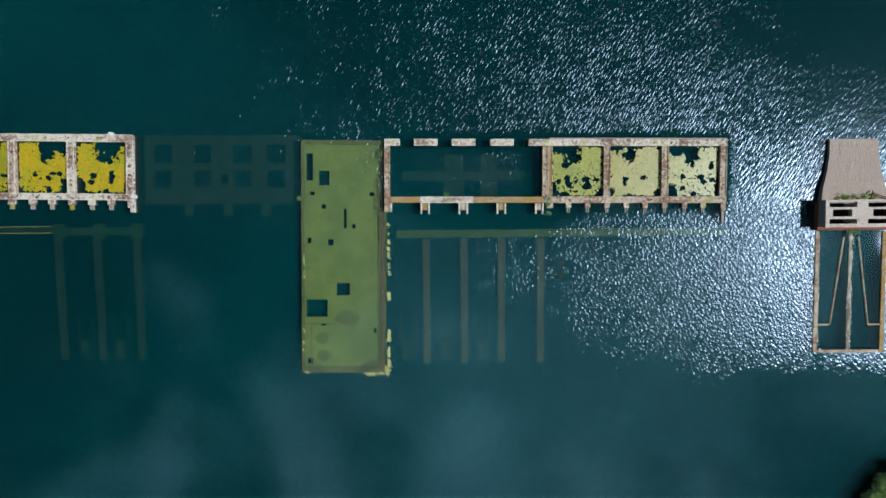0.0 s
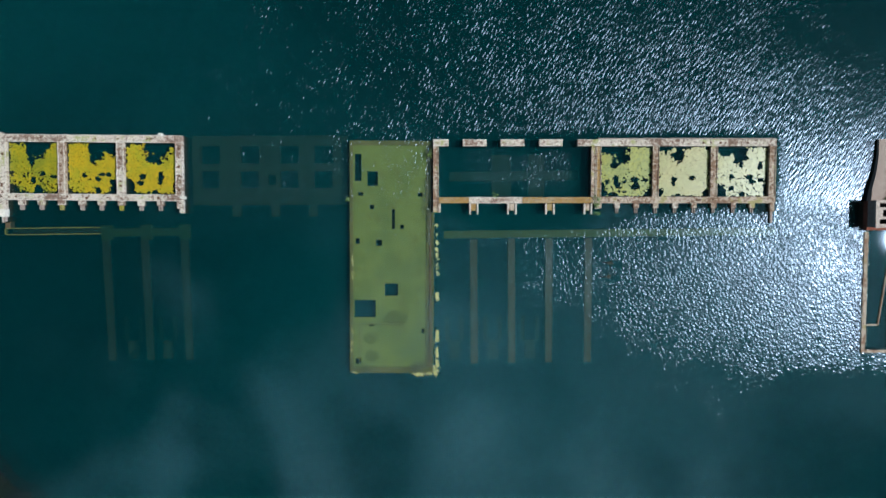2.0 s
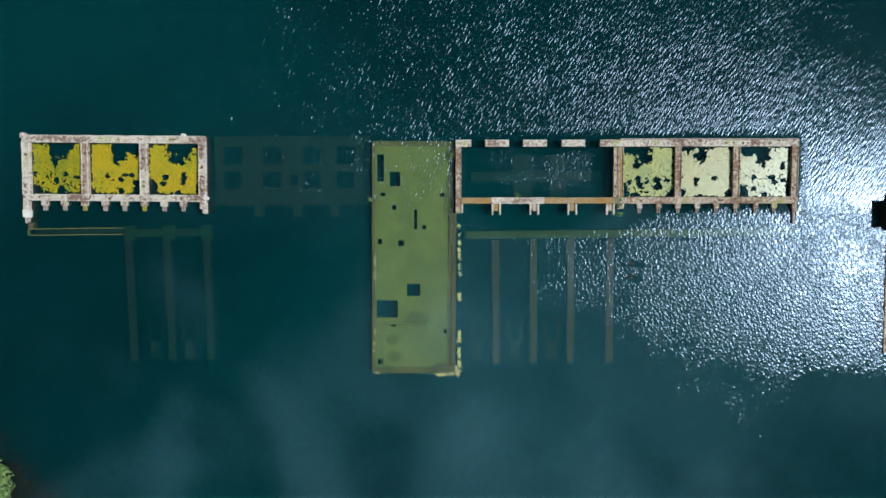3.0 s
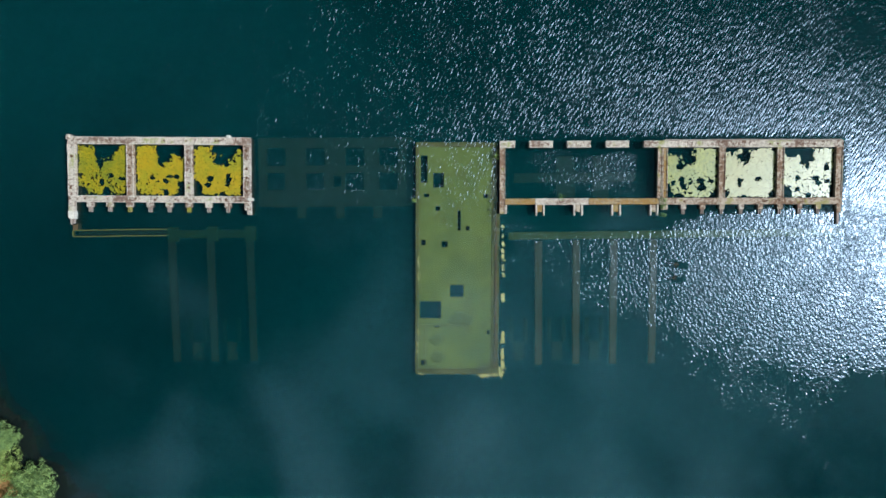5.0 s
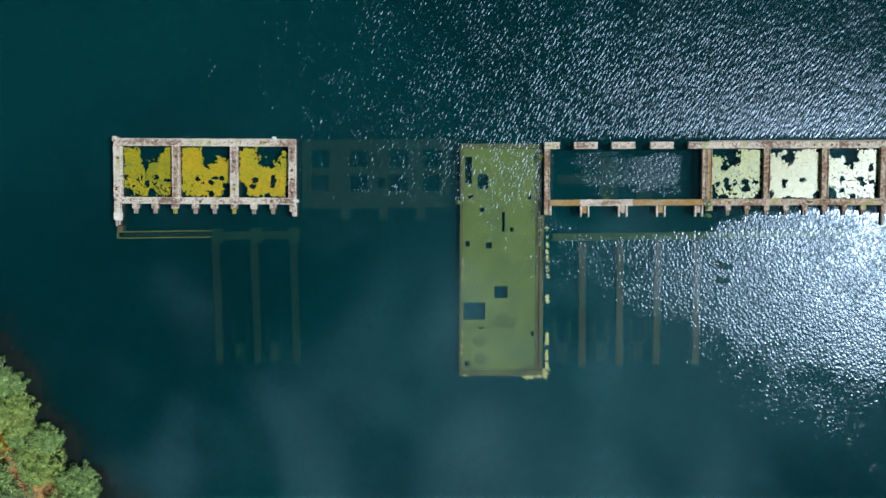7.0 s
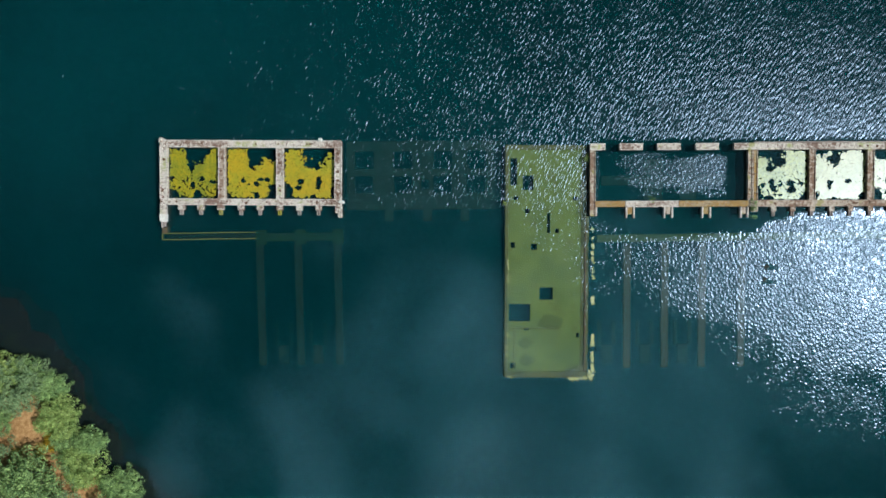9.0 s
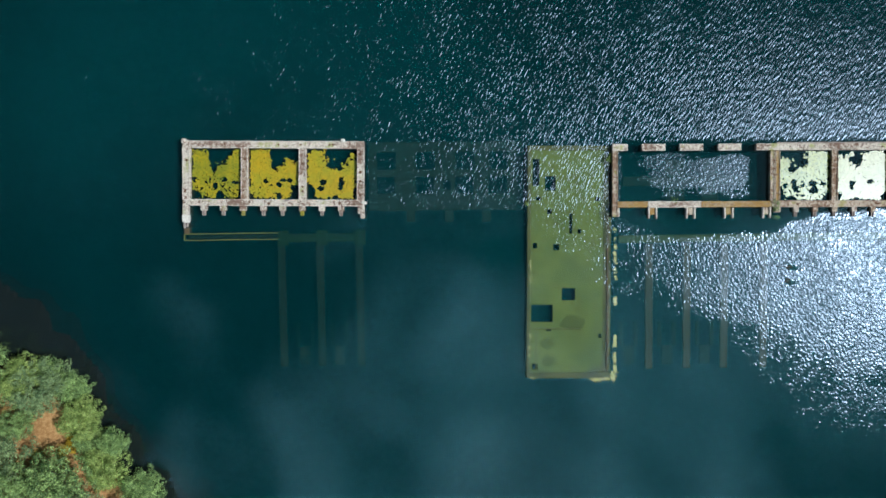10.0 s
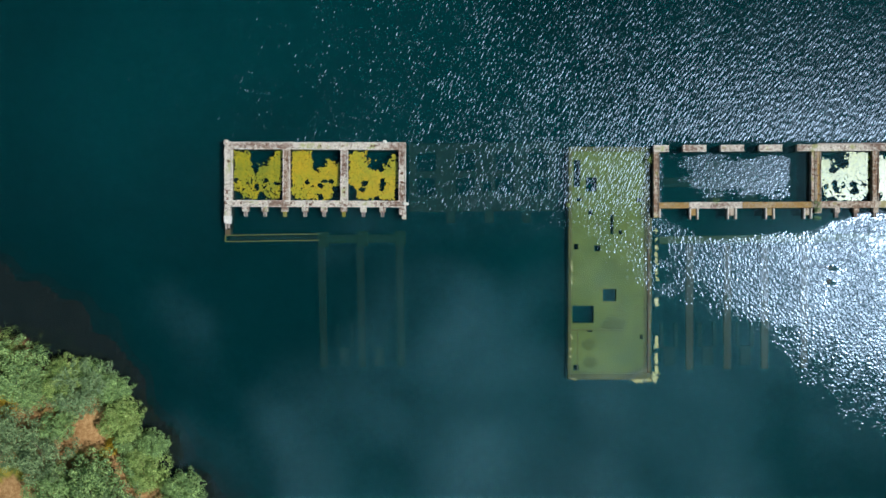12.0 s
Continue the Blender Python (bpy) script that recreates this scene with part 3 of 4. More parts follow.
def east_frame():
    f = thing("basin_frame", pose(0.60, 0.47, 0.0, 0, 0, -0.53), "brown weathered concrete basin frame with an open bay in water", "concrete frame")
    top, low = 0.30, -2.2
    # broken northern sill of the open bay
    for x0, x1 in ((0.0, 1.56), (2.95, 5.35), (6.76, 9.16), (10.63, 13.0)):
        block = part("sill_block", worn_box(x0, x1, -0.66, 0.02, low, top, 0.4, 0.04, 0.05), CONCRETE_WHITE, f)
        edges(block, x0, x1, -0.66, 0.02, top)
    north = part("long_beam", worn_box(14.46, 34.56, -0.66, 0.02, low, top), CONCRETE_WHITE, f)
    part("walkway_edge", worn_box(16.6, 34.56, 0.06, 0.16, low, top - 0.08, 0.6, 0.03, 0.01), CONCRETE_GREY, f)
    end = part("end_wall", worn_box(0.0, 0.56, -7.28, -0.67, low, top - 0.02, 0.4, 0.04), CONCRETE_BROWN, f)
    part("long_beam", worn_box(0.57, 3.6, -6.36, -5.74, low, top - 0.03), CONCRETE_RUST, f)
    middle = part("long_beam", worn_box(3.605, 9.0, -6.38, -5.74, low, top), CONCRETE_WHITE, f)
    part("long_beam", worn_box(9.005, 16.1, -6.36, -5.74, low, top - 0.02), CONCRETE_RUST, f)
    south = part("long_beam", worn_box(16.105, 34.56, -6.38, -5.72, low, top), CONCRETE_BROWN, f)
    for x0, x1, mat in ((15.88, 16.37, CONCRETE_BROWN), (16.41, 16.90, CONCRETE_RUST), (22.06, 22.72, CONCRETE_BROWN), (27.91, 28.62, CONCRETE_BROWN), (33.81, 34.52, CONCRETE_BROWN)):
        wall = part("cross_wall", worn_box(x0, x1, -5.716, -0.664, low, top - 0.02), mat, f)
        edges(wall, x0, x1, -5.71, -0.67, top, CONCRETE_BROWN)
    edges(north, 14.46, 34.56, -0.66, 0.02, top, CONCRETE_WHITE)
    edges(south, 16.105, 34.56, -6.38, -5.72, top, CONCRETE_BROWN)
    edges(middle, 3.6, 9.0, -6.38, -5.74, top)
    edges(end, 0.0, 0.56, -7.28, -0.67, top, CONCRETE_BROWN)
    for x0, x1, mat in ((3.61, 4.56, CONCRETE_RUST), (7.44, 8.41, CONCRETE_BROWN), (11.28, 12.26, CONCRETE_RUST), (15.16, 16.05, CONCRETE_BROWN)):
        bracket = part("bracket", worn_box(x0 + 0.2, x1 - 0.2, -7.1, -6.385, low, top - 0.12, 0.3, 0.03), mat, f)
        part("bracket_cheek", worn_box(x0, x0 + 0.19, -7.5, -6.385, -0.15, top, 0.3, 0.03), CONCRETE_PALE, bracket, "pale bracket cheek")
        part("bracket_cheek", worn_box(x1 - 0.19, x1, -7.5, -6.385, -0.15, top, 0.3, 0.03), CONCRETE_PALE, bracket, "pale bracket cheek")
    part("bracket_cheek", worn_box(0.58, 0.74, -7.3, -6.37, -0.15, top, 0.3, 0.03), CONCRETE_PALE, f, "pale bracket cheek")
    part("corbel", worn_box(16.35, 17.0, -6.9, -6.385, low, top - 0.02, 0.3, 0.03), CONCRETE_BROWN, f)
    for i, x in enumerate((18.57, 20.5, 22.47, 24.43, 26.34, 28.34, 30.34, 32.23)):
        stub(f, x, -6.38, top, CONCRETE_BROWN if i % 3 else CONCRETE_WHITE, CONCRETE_GREY, 0.56)
    part("end_pier", worn_box(34.0, 34.5, -7.2, -6.385, low, top, 0.3), CONCRETE_BROWN, f)
    part("end_post", worn_box(34.12, 34.36, -8.4, -7.2, low, top - 0.1, 0.3, 0.02), CONCRETE_GREY, f)
    rng = random.Random(7)
    for x in (16.13, 16.65, 22.4, 28.25, 34.15):
        for i in range(2):
            anchor(f, x + rng.uniform(-0.1, 0.1), rng.uniform(-5.3, -1.0), top - 0.02, rng.uniform(0.08, 0.13))
    for i in range(6):
        anchor(north, rng.uniform(15.0, 34.0), -0.3 + rng.uniform(-0.12, 0.12), top, rng.uniform(0.08, 0.13))
        anchor(south, rng.uniform(16.6, 34.0), -6.05 + rng.uniform(-0.12, 0.12), top, rng.uniform(0.08, 0.14))
    return f


WEST, EAST = west_frame(), east_frame()


# ---- floating weed ----
def weed_mat(frame_pose, x0, x1, y0, y1, holes, material, label, seed, lace=0.0, islets=()):
    """Thousands of small floating pads in one bay, with the ragged open holes left free."""
    rng = random.Random(seed)
    verts, faces = [], []
    step = 0.072
    nx, ny = int((x1 - x0) / step), int((y1 - y0) / step)
    for i in range(nx):
        for j in range(ny):
            u, v = (i + rng.random()) / nx, (j + rng.random()) / ny
            x, y = x0 + u * (x1 - x0), y0 + v * (y1 - y0)
            k = Vector((x * 1.5 + seed * 7.3, y * 1.5, seed))
            rag = noise.noise(k) * 0.40 + noise.noise(k * 2.6) * 0.50 + noise.noise(k * 6.1) * 0.45
            keep = 9.0
            for hu, hv, ru, rv in holes:
                keep = min(keep, math.hypot((u - hu) / ru, (v - hv) / rv))
            edge = min(u, 1 - u, v, 1 - v)
            dry = any(math.hypot((u - iu) / ir, (v - iv) / ir) < 0.9 + rag * 0.8 for iu, iv, ir in islets)
            torn = noise.noise(k * 3.4 + Vector((0, 0, 5))) + 0.5 * noise.noise(k * 8.0) > 0.62 - lace * min(1.0, max(0.0, (0.62 - v) / 0.25))
            if not dry and (keep < 1.20 + rag * 0.95 or edge < 0.022 + 0.08 * rag or torn):
                continue
            r = rng.uniform(0.045, 0.100)
            turn, z = rng.uniform(0, 6.28), rng.uniform(0.006, 0.05)
            tx, ty = rng.gauss(0, 0.012), rng.gauss(0, 0.012)
            base = len(verts)
            for q in range(5):
                a, rr = turn + q * 1.2566, r * rng.uniform(0.65, 1.2)
                dx, dy = rr * math.cos(a), rr * math.sin(a)
                verts.append((x + dx, y + dy, max(z + tx * dx + ty * dy, 0.004)))
            faces.append(tuple(range(base, base + 5)))
    me = bpy.data.meshes.new("floating_weed")
    me.from_pydata(verts, [], faces)
    me.materials.append(material)
    ob = new("floating_weed", me)
    ob.matrix_basis = frame_pose
    return tagged(ob, label, "water weed", "weed in the basins", "stuff")


WP, EP = WEST.matrix_basis.copy(), EAST.matrix_basis.copy()
YEL = "bright yellow-green floating weed with dark open holes, inside a basin bay"
PAL = "pale green wet floating weed with dark open holes, inside a basin bay"
weed_mat(WP, 0.86, 5.88, -5.83, -0.77, [(.62, 1.0, .27, .12), (.53, .86, .16, .16), (.44, .70, .07, .15), (.66, .39, .05, .06), (.48, .26, .04, .06), (.87, .33, .06, .03), (.57, .05, .07, .09), (.05, .06, .11, .10), (.04, .42, .05, .03), (.98, .05, .06, .13)],
         WEED_OLIVE, YEL, 1, 0.42)
weed_mat(WP, 6.69, 11.70, -5.83, -0.77, [(.62, .96, .18, .24), (.52, .76, .08, .15), (.86, 1.0, .28, .20), (.32, .36, .05, .04), (.60, .30, .05, .04), (.68, .38, .06, .03), (.83, .38, .05, .04), (.90, .23, .06, .05), (.96, .08, .11, .14), (.60, .04, .05, .09), (.03, .03, .06, .08)],
         WEED_YELLOW, YEL, 2, 0.28)
weed_mat(WP, 12.53, 17.56, -5.83, -0.77, [(.60, .95, .23, .28), (.56, .70, .14, .10), (.87, .98, .18, .18), (.32, .34, .06, .06), (.28, .22, .06, .05), (.68, .32, .055, .12), (.05, .10, .11, .15), (.57, .02, .05, .07), (.99, .10, .06, .16), (.03, .97, .05, .05)],
         WEED_YELLOW, YEL, 3, 0.10, ((.91, .87, .055),))
weed_mat(EP, 16.92, 22.04, -5.69, -0.69, [(.20, 1.0, .33, .15), (.40, .80, .15, .14), (.28, .63, .09, .06), (.13, .30, .04, .045), (.30, .34, .05, .09), (.34, .22, .05, .07), (.48, .30, .03, .04), (.66, .34, .07, .06), (.70, .22, .08, .07), (.88, .33, .05, .04), (.02, .08, .10, .19), (.25, .03, .10, .05), (.98, .05, .09, .13)],
         WEED_GREEN, PAL, 4, 0.36)
weed_mat(EP, 22.74, 27.89, -5.69, -0.69, [(.39, .86, .11, .16), (.14, 1.0, .20, .11), (.40, .99, .14, .08), (.33, .36, .065, .04), (.30, .27, .035, .06), (.66, .37, .055, .045), (.96, .04, .07, .09), (.03, .03, .07, .10), (.40, .01, .06, .04)],
         WEED_STRAW, PAL, 5, 0.0, ((.30, .93, .04),))
weed_mat(EP, 28.64, 33.79, -5.69, -0.69, [(.25, .99, .30, .16), (.46, .82, .12, .18), (.30, .40, .05, .05), (.66, .38, .07, .05), (.71, .30, .06, .05), (.86, .62, .05, .08), (.87, .34, .05, .05), (.07, .09, .12, .13), (.30, .16, .06, .05), (.52, .04, .06, .06), (.98, .12, .06, .14)],
         WEED_STRAW, PAL, 6, 0.36)


# ---- drowned deck ----
def silt_bed(cx, cy, w, h, z):
    """A low lump of silt with an uneven outline."""
    bm = bmesh.new()
    rings = []
    for ring, (scale, up) in enumerate(((1.0, 0.0), (0.82, 0.02), (0.5, 0.035))):
        row = []
        for i in range(28):
            a = i * math.tau / 28
            k = 1.0 + 0.30 * noise.noise((math.cos(a) * 1.6 + cx, math.sin(a) * 1.6 + cy, 0.5)) + 0.12 * noise.noise((math.cos(a) * 5, math.sin(a) * 5, cx))
            row.append(bm.verts.new((cx + w * 1.08 * scale * k * math.cos(a), cy + h * 1.08 * scale * k * math.sin(a), z + up)))
        rings.append(row)
    for low, high in zip(rings, rings[1:]):
        for i in range(28):
            j = (i + 1) % 28
            bm.faces.new((low[i], low[j], high[j], high[i]))
    bm.faces.new(rings[-1])
    return bm


def deck():
    m = pose(-7.84, 0.56, 0, 0, 0, -0.95)
    inv = m.inverted()
    d = thing("drowned_deck", m, "algae-green concrete deck with openings, drowned just under water", "sunken deck")
    found = []
    for x0, y0, x1, y1 in ((-7.38, -3.55, -6.68, -0.81), (-6.13, -4.05, -5.03, -2.58), (-7.09, -5.02, -6.56, -4.68), (-7.43, -9.91, -6.98, -9.35), (-5.35, -10.13, -4.73, -9.53),
                           (-3.69, -8.44, -3.36, -6.43), (-2.86, -8.45, -2.47, -8.01), (-4.53, -15.26, -3.16, -14.01), (-7.67, -17.44, -5.47, -15.67), (-6.18, -18.38, -5.65, -18.09),
                           (-7.64, -22.31, -7.05, -21.7), (-1.04, -5.18, -0.56, -4.78), (-5.93, -6.41, -5.46, -5.97), (-0.81, -19.2, -0.51, -18.7)):
        c = inv @ Vector(((x0 + x1) / 2, (y0 + y1) / 2, 0))
        w, h = (x1 - x0) / 2, (y1 - y0) / 2
        found.append((c.x - w, c.y - h, c.x + w, c.y + h))
    part("deck_slab", pierced_slab(0.36, 7.75, -23.1, -0.5, -0.58, -0.22, found), ALGAE_DECK, d)
    part("rim", worn_box(0.0, 0.355, -23.75, 0.0, -1.9, -0.16, 0.6, 0.05), ALGAE_RIM, d)
    part("rim", worn_box(0.36, 8.3, -0.495, 0.0, -1.9, -0.20, 0.6, 0.05), ALGAE_RIM, d)
    part("rim", worn_box(0.36, 8.55, -23.75, -23.105, -1.9, -0.16, 0.6, 0.05), ALGAE_RIM, d)
    part("ledge", worn_box(7.755, 8.15, -23.1, -0.5, -1.9, -0.30, 0.5, 0.10), ALGAE_RIM, d, "dark silted ledge with rubble")
    part("rail", worn_box(8.16, 8.28, -23.1, -0.5, -1.9, -0.20, 0.5, 0.05, 0.01), DROWNED, d)
    part("ledge", worn_box(8.285, 8.6, -23.1, -7.2, -1.9, -0.36, 0.5, 0.10), ALGAE_RIM, d, "dark silted ledge with rubble")
    # silt patches and old plinths on the deck
    for x0, y0, x1, y1 in ((-6.7, -20.15, -5.42, -19.13), (-6.52, -21.97, -5.24, -20.85), (-4.67, -18.18, -2.3, -16.84)):
        c = inv @ Vector(((x0 + x1) / 2, (y0 + y1) / 2, 0))
        w, h = (x1 - x0) / 2, (y1 - y0) / 2
        part("silt_bed", silt_bed(c.x, c.y, w, h, -0.222), ALGAE_SILT, d, "dark silt lying on the algae")
    part("rib", worn_box(0.40, 5.6, -18.75, -18.62, -0.23, -0.19, 0.4, 0.05, 0.01), ALGAE_RIM, d)
    part("rib", worn_box(0.95, 1.07, -22.9, -18.8, -0.23, -0.19, 0.4, 0.05, 0.01), ALGAE_RIM, d)
    return d


DECK = deck()


def scatter_debris(points, material, label, seed):
    """Floating scraps of weed and leaves along an edge."""
    rng = random.Random(seed)
    verts, faces = [], []
    for x0, y0, x1, y1, spread, count in points:
        for i in range(count):
            t = rng.random()
            clump = noise.noise((t * 9.0 + x0, seed, y0))
            if clump < -0.15:
                continue
            x = x0 + (x1 - x0) * t + rng.gauss(0, spread)
            y = y0 + (y1 - y0) * t + rng.gauss(0, spread)
            r, turn = rng.uniform(0.03, 0.085), rng.uniform(0, 6.28)
            base = len(verts)
            for s in range(5):
                a, rr = turn + s * 1.2566, r * rng.uniform(0.55, 1.2)
                verts.append((x + rr * math.cos(a), y + rr * math.sin(a), rng.uniform(0.008, 0.045)))
            faces.append(tuple(range(base, base + 5)))
    me = bpy.data.meshes.new("floating_scraps")
    me.from_pydata(verts, [], faces)
    me.materials.append(material)
    return tagged(new("floating_scraps", me), label, "floating debris", kind="stuff")


scatter_debris([(0.92, -7.6, 0.86, -11.6, 0.08, 220), (0.9, -11.8, 0.9, -13.2, 0.07, 40), (0.85, -14.6, 0.74, -22.8, 0.09, 820), (0.62, -22.6, 0.55, -23.5, 0.16, 160), (-1.6, -23.4, 0.4, -23.3, 0.10, 120)],
               WEED_PALE, "pale yellow floating scraps along the drowned deck's edge", 11)
scatter_debris([(0.05, -0.6, 0.15, -10.5, 0.14, 420), (-0.3, -4.2, -0.2, -7.0, 0.16, 120), (0.2, -14.0, 0.1, -22.0, 0.10, 110), (-2.2, -22.9, -0.3, -22.3, 0.22, 160)], WEED_DARK, "dark weed clumps along the drowned deck's ledge", 13)
scatter_debris([(-7.7, -11.0, -7.75, -13.6, 0.07, 40), (-7.85, -18.6, -7.95, -21.0, 0.06, 30), (-7.9, -23.0, -7.5, -23.2, 0.06, 14)], WEED_PALE, "few pale floating scraps over the deck's rim", 12)


# ---- drowned works around the deck ----
def drowned_gallery():
    g = thing("drowned_gallery", pose(-24.2, 1.2, 0, 0, 0, -0.4), "deep drowned concrete gallery slab with two rows of square openings", "sunken slab")
    holes = []
    for x in (0.85, 4.9, 9.0, 12.5):
        holes += [(x, -2.75, x + 2.0, -0.95), (x, -5.25, x + 1.9, -3.5)]
    holes += [(7.75, -4.9, 8.6, -3.9)]
    part("slab", pierced_slab(0.05, 16.0, -7.0, 0.1, -1.95, -1.34, holes, 0.08), DROWNED, g)
    for x in (3.9, 7.9, 11.8):
        part("buttress", worn_box(x, x + 0.9, -8.2, -7.01, -2.4, -1.7, 0.5, 0.06), DROWNED, g)
    return g


drowned_gallery()


def drowned_fins(name, x_list, y0, y1, width, z0, z1, label, fork_x):
    g = thing(name, pose(0, 0, 0), label, "sunken beams")
    for x in x_list:
        bm = worn_box(x - width / 2, x + width / 2, y1, y0, -0.35, 0.0, 0.8, 0.07)
        for v in bm.verts:
            t = (y0 - v.co.y) / (y0 - y1)
            v.co.z += z0 + (z1 - z0) * t
        part("beam", bm, DROWNED, g)
    for x in fork_x:
        ym = y0 - 10.0
        block = part("fork_block", worn_box(x - 0.55, x + 0.55, ym - 2.6, ym - 0.6, z1 - 0.5, z1 - 0.1, 0.5, 0.1), DROWNED, g)
        for s in (-0.75, 0.75):
            part("fork_arm", worn_box(x + s - 0.18, x + s + 0.18, ym - 0.7, ym + 1.9, z1 - 0.55, z1 - 0.15, 0.5, 0.1), DROWNED, block)
    return g


def west_sill():
    g = thing("drowned_sill", pose(0, 0, 0), "drowned green-brown sill beam with two rails in front of the basin frame", "sunken beam")
    for y in (-7.98, -8.62):
        part("rail", worn_box(-43.1, -33.5, y - 0.06, y + 0.06, -0.95, -0.60, 0.8, 0.04, 0.01), DROWNED_GREEN, g)
    part("beam", worn_box(-43.1, -33.5, -8.5, -8.1, -1.9, -1.55, 0.8, 0.04), DROWNED, g)
    part("beam", worn_box(-43.1, -42.55, -8.0, -7.0, -1.3, -0.60, 0.5, 0.05), DROWNED, g)
    part("rail", worn_box(-43.14, -43.02, -8.55, -8.03, -0.9, -0.55, 0.4, 0.03, 0.01), DROWNED_GREEN, g)
    part("beam", worn_box(-33.5, -24.9, -8.95, -8.1, -1.7, -1.20, 0.6, 0.03), DROWNED_GREEN, g)
    for x in (-33.2, -29.1, -25.2):
        part("head", worn_box(x - 0.55, x + 0.55, -9.3, -7.75, -1.7, -1.17, 0.4, 0.05), DROWNED_GREEN, g)


west_sill()
drowned_fins("drowned_fins", (-33.4, -29.4, -25.3), -9.3, -22.0, 0.75, -1.26, -1.70, "row of faint drowned concrete beams sloping into deep water", (-31.2, -27.6))
drowned_fins("drowned_fins", (4.65, 8.55, 12.42, 16.5), -9.6, -22.6, 0.75, -0.78, -1.13, "row of drowned brown concrete beams sloping into deep water", (2.6, 6.6, 10.5))
sill = thing("drowned_sill", pose(0, 0, 0), "drowned brown sill beam in front of the basin frame", "sunken beam")
part("beam", worn_box(1.6, 36.0, -9.5, -8.7, -1.5, -1.0, 0.8, 0.06), DROWNED_GREEN, sill)
walls = thing("drowned_beams", pose(0, 0, 0), "faint drowned concrete cross beams below the open bay", "sunken beams")
for x0, x1, y0, y1 in ((6.6, 8.6, -5.2, -0.9), (10.4, 12.1, -5.2, -0.9), (2.2, 15.6, -3.6, -2.6)):
    part("beam", worn_box(x0, x1, y0, y1, -1.8 - 0.01 * x0, -1.45 - 0.01 * x0, 0.8, 0.08), DROWNED, walls)


# ---- eastern intake house ----
def intake_house():
    c = 47.95
    h = thing("intake_house", pose(c, -7.45, 0), "low pale concrete intake house with slotted roof, standing in water", "concrete house")
    slots = []
    for s in (-1, 1):
        for a, b, y0, y1 in ((0.55, 3.32, 0.66, 1.19), (1.05, 2.98, -0.26, 0.44), (0.55, 3.30, -0.98, -0.52)):
            slots.append((min(s * a, s * b), y0, max(s * a, s * b), y1))
    part("roof", pierced_slab(-3.68, 3.68, -1.35, 1.38, 1.48, 1.70, slots, 0.03), CONCRETE_ROOF, h, "pale roof slab with long slots")
    part("wall", worn_box(-3.62, -3.32, -1.30, 1.33, 0.5, 1.478, 0.4, 0.02), CONCRETE_GREY, h)
    part("wall", worn_box(3.32, 3.62, -1.30, 1.33, 0.5, 1.478, 0.4, 0.02), CONCRETE_GREY, h)
    part("wall", worn_box(-3.316, 3.316, -1.30, -1.05, 0.5, 1.478, 0.4, 0.02), CONCRETE_GREY, h)
    part("wall", worn_box(-3.316, 3.316, 1.08, 1.33, 0.5, 1.478, 0.4, 0.02), CONCRETE_GREY, h)
    # floor painted near-black, standing in for the shade behind the roof slots
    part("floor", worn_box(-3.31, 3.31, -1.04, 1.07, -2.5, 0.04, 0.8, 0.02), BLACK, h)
    part("base", worn_box(-3.68, 3.68, -1.62, -1.05, -2.5, 0.496, 0.5, 0.03), BRICK, h, "red brick base")
    part("base", worn_box(-3.68, 3.68, 1.08, 1.36, -2.5, 0.496, 0.5, 0.03), BRICK, h, "red brick base")
    part("base", worn_box(-3.68, -3.32, -1.045, 1.075, -2.5, 0.496, 0.5, 0.03), BRICK, h, "red brick base")
    part("base", worn_box(3.32, 3.68, -1.045, 1.075, -2.5, 0.496, 0.5, 0.03), BRICK, h, "red brick base")
    # sloping apron to the north
    bm = bmesh.new()
    rows = ((1.37, 3.40, 0.62), (2.6, 3.2, 0.52), (4.4, 2.72, 0.42), (6.0, 2.50, 0.34), (7.55, 2.46, 0.28))
    grid = []
    for y, half, z in rows:
        grid.append([bm.verts.new((half * (i / 6 - 1), y, z + 0.04 * noise.noise((i * 0.9, y, 2)))) for i in range(13)])
    for a, b in zip(grid, grid[1:]):
        for i in range(12):
            bm.faces.new((a[i], a[i + 1], b[i + 1], b[i]))
    got = bmesh.ops.extrude_face_region(bm, geom=bm.faces[:])
    for v in got["geom"]:
        if isinstance(v, bmesh.types.BMVert):
            v.co.z = -1.6
    bmesh.ops.recalc_face_normals(bm, faces=bm.faces[:])
    part("apron", bm, CONCRETE_SMOOTH, h, "smooth grey-pink concrete apron")
    part("handrail_pipe", rod((1.5, 2.0, 1.05), (3.5, 1.45, 1.05), 0.07), IRON, h)
    part("handrail_pipe", rod((1.7, 2.3, 0.7), (1.5, 2.0, 1.05), 0.06), IRON, h)
    return h


intake_house()


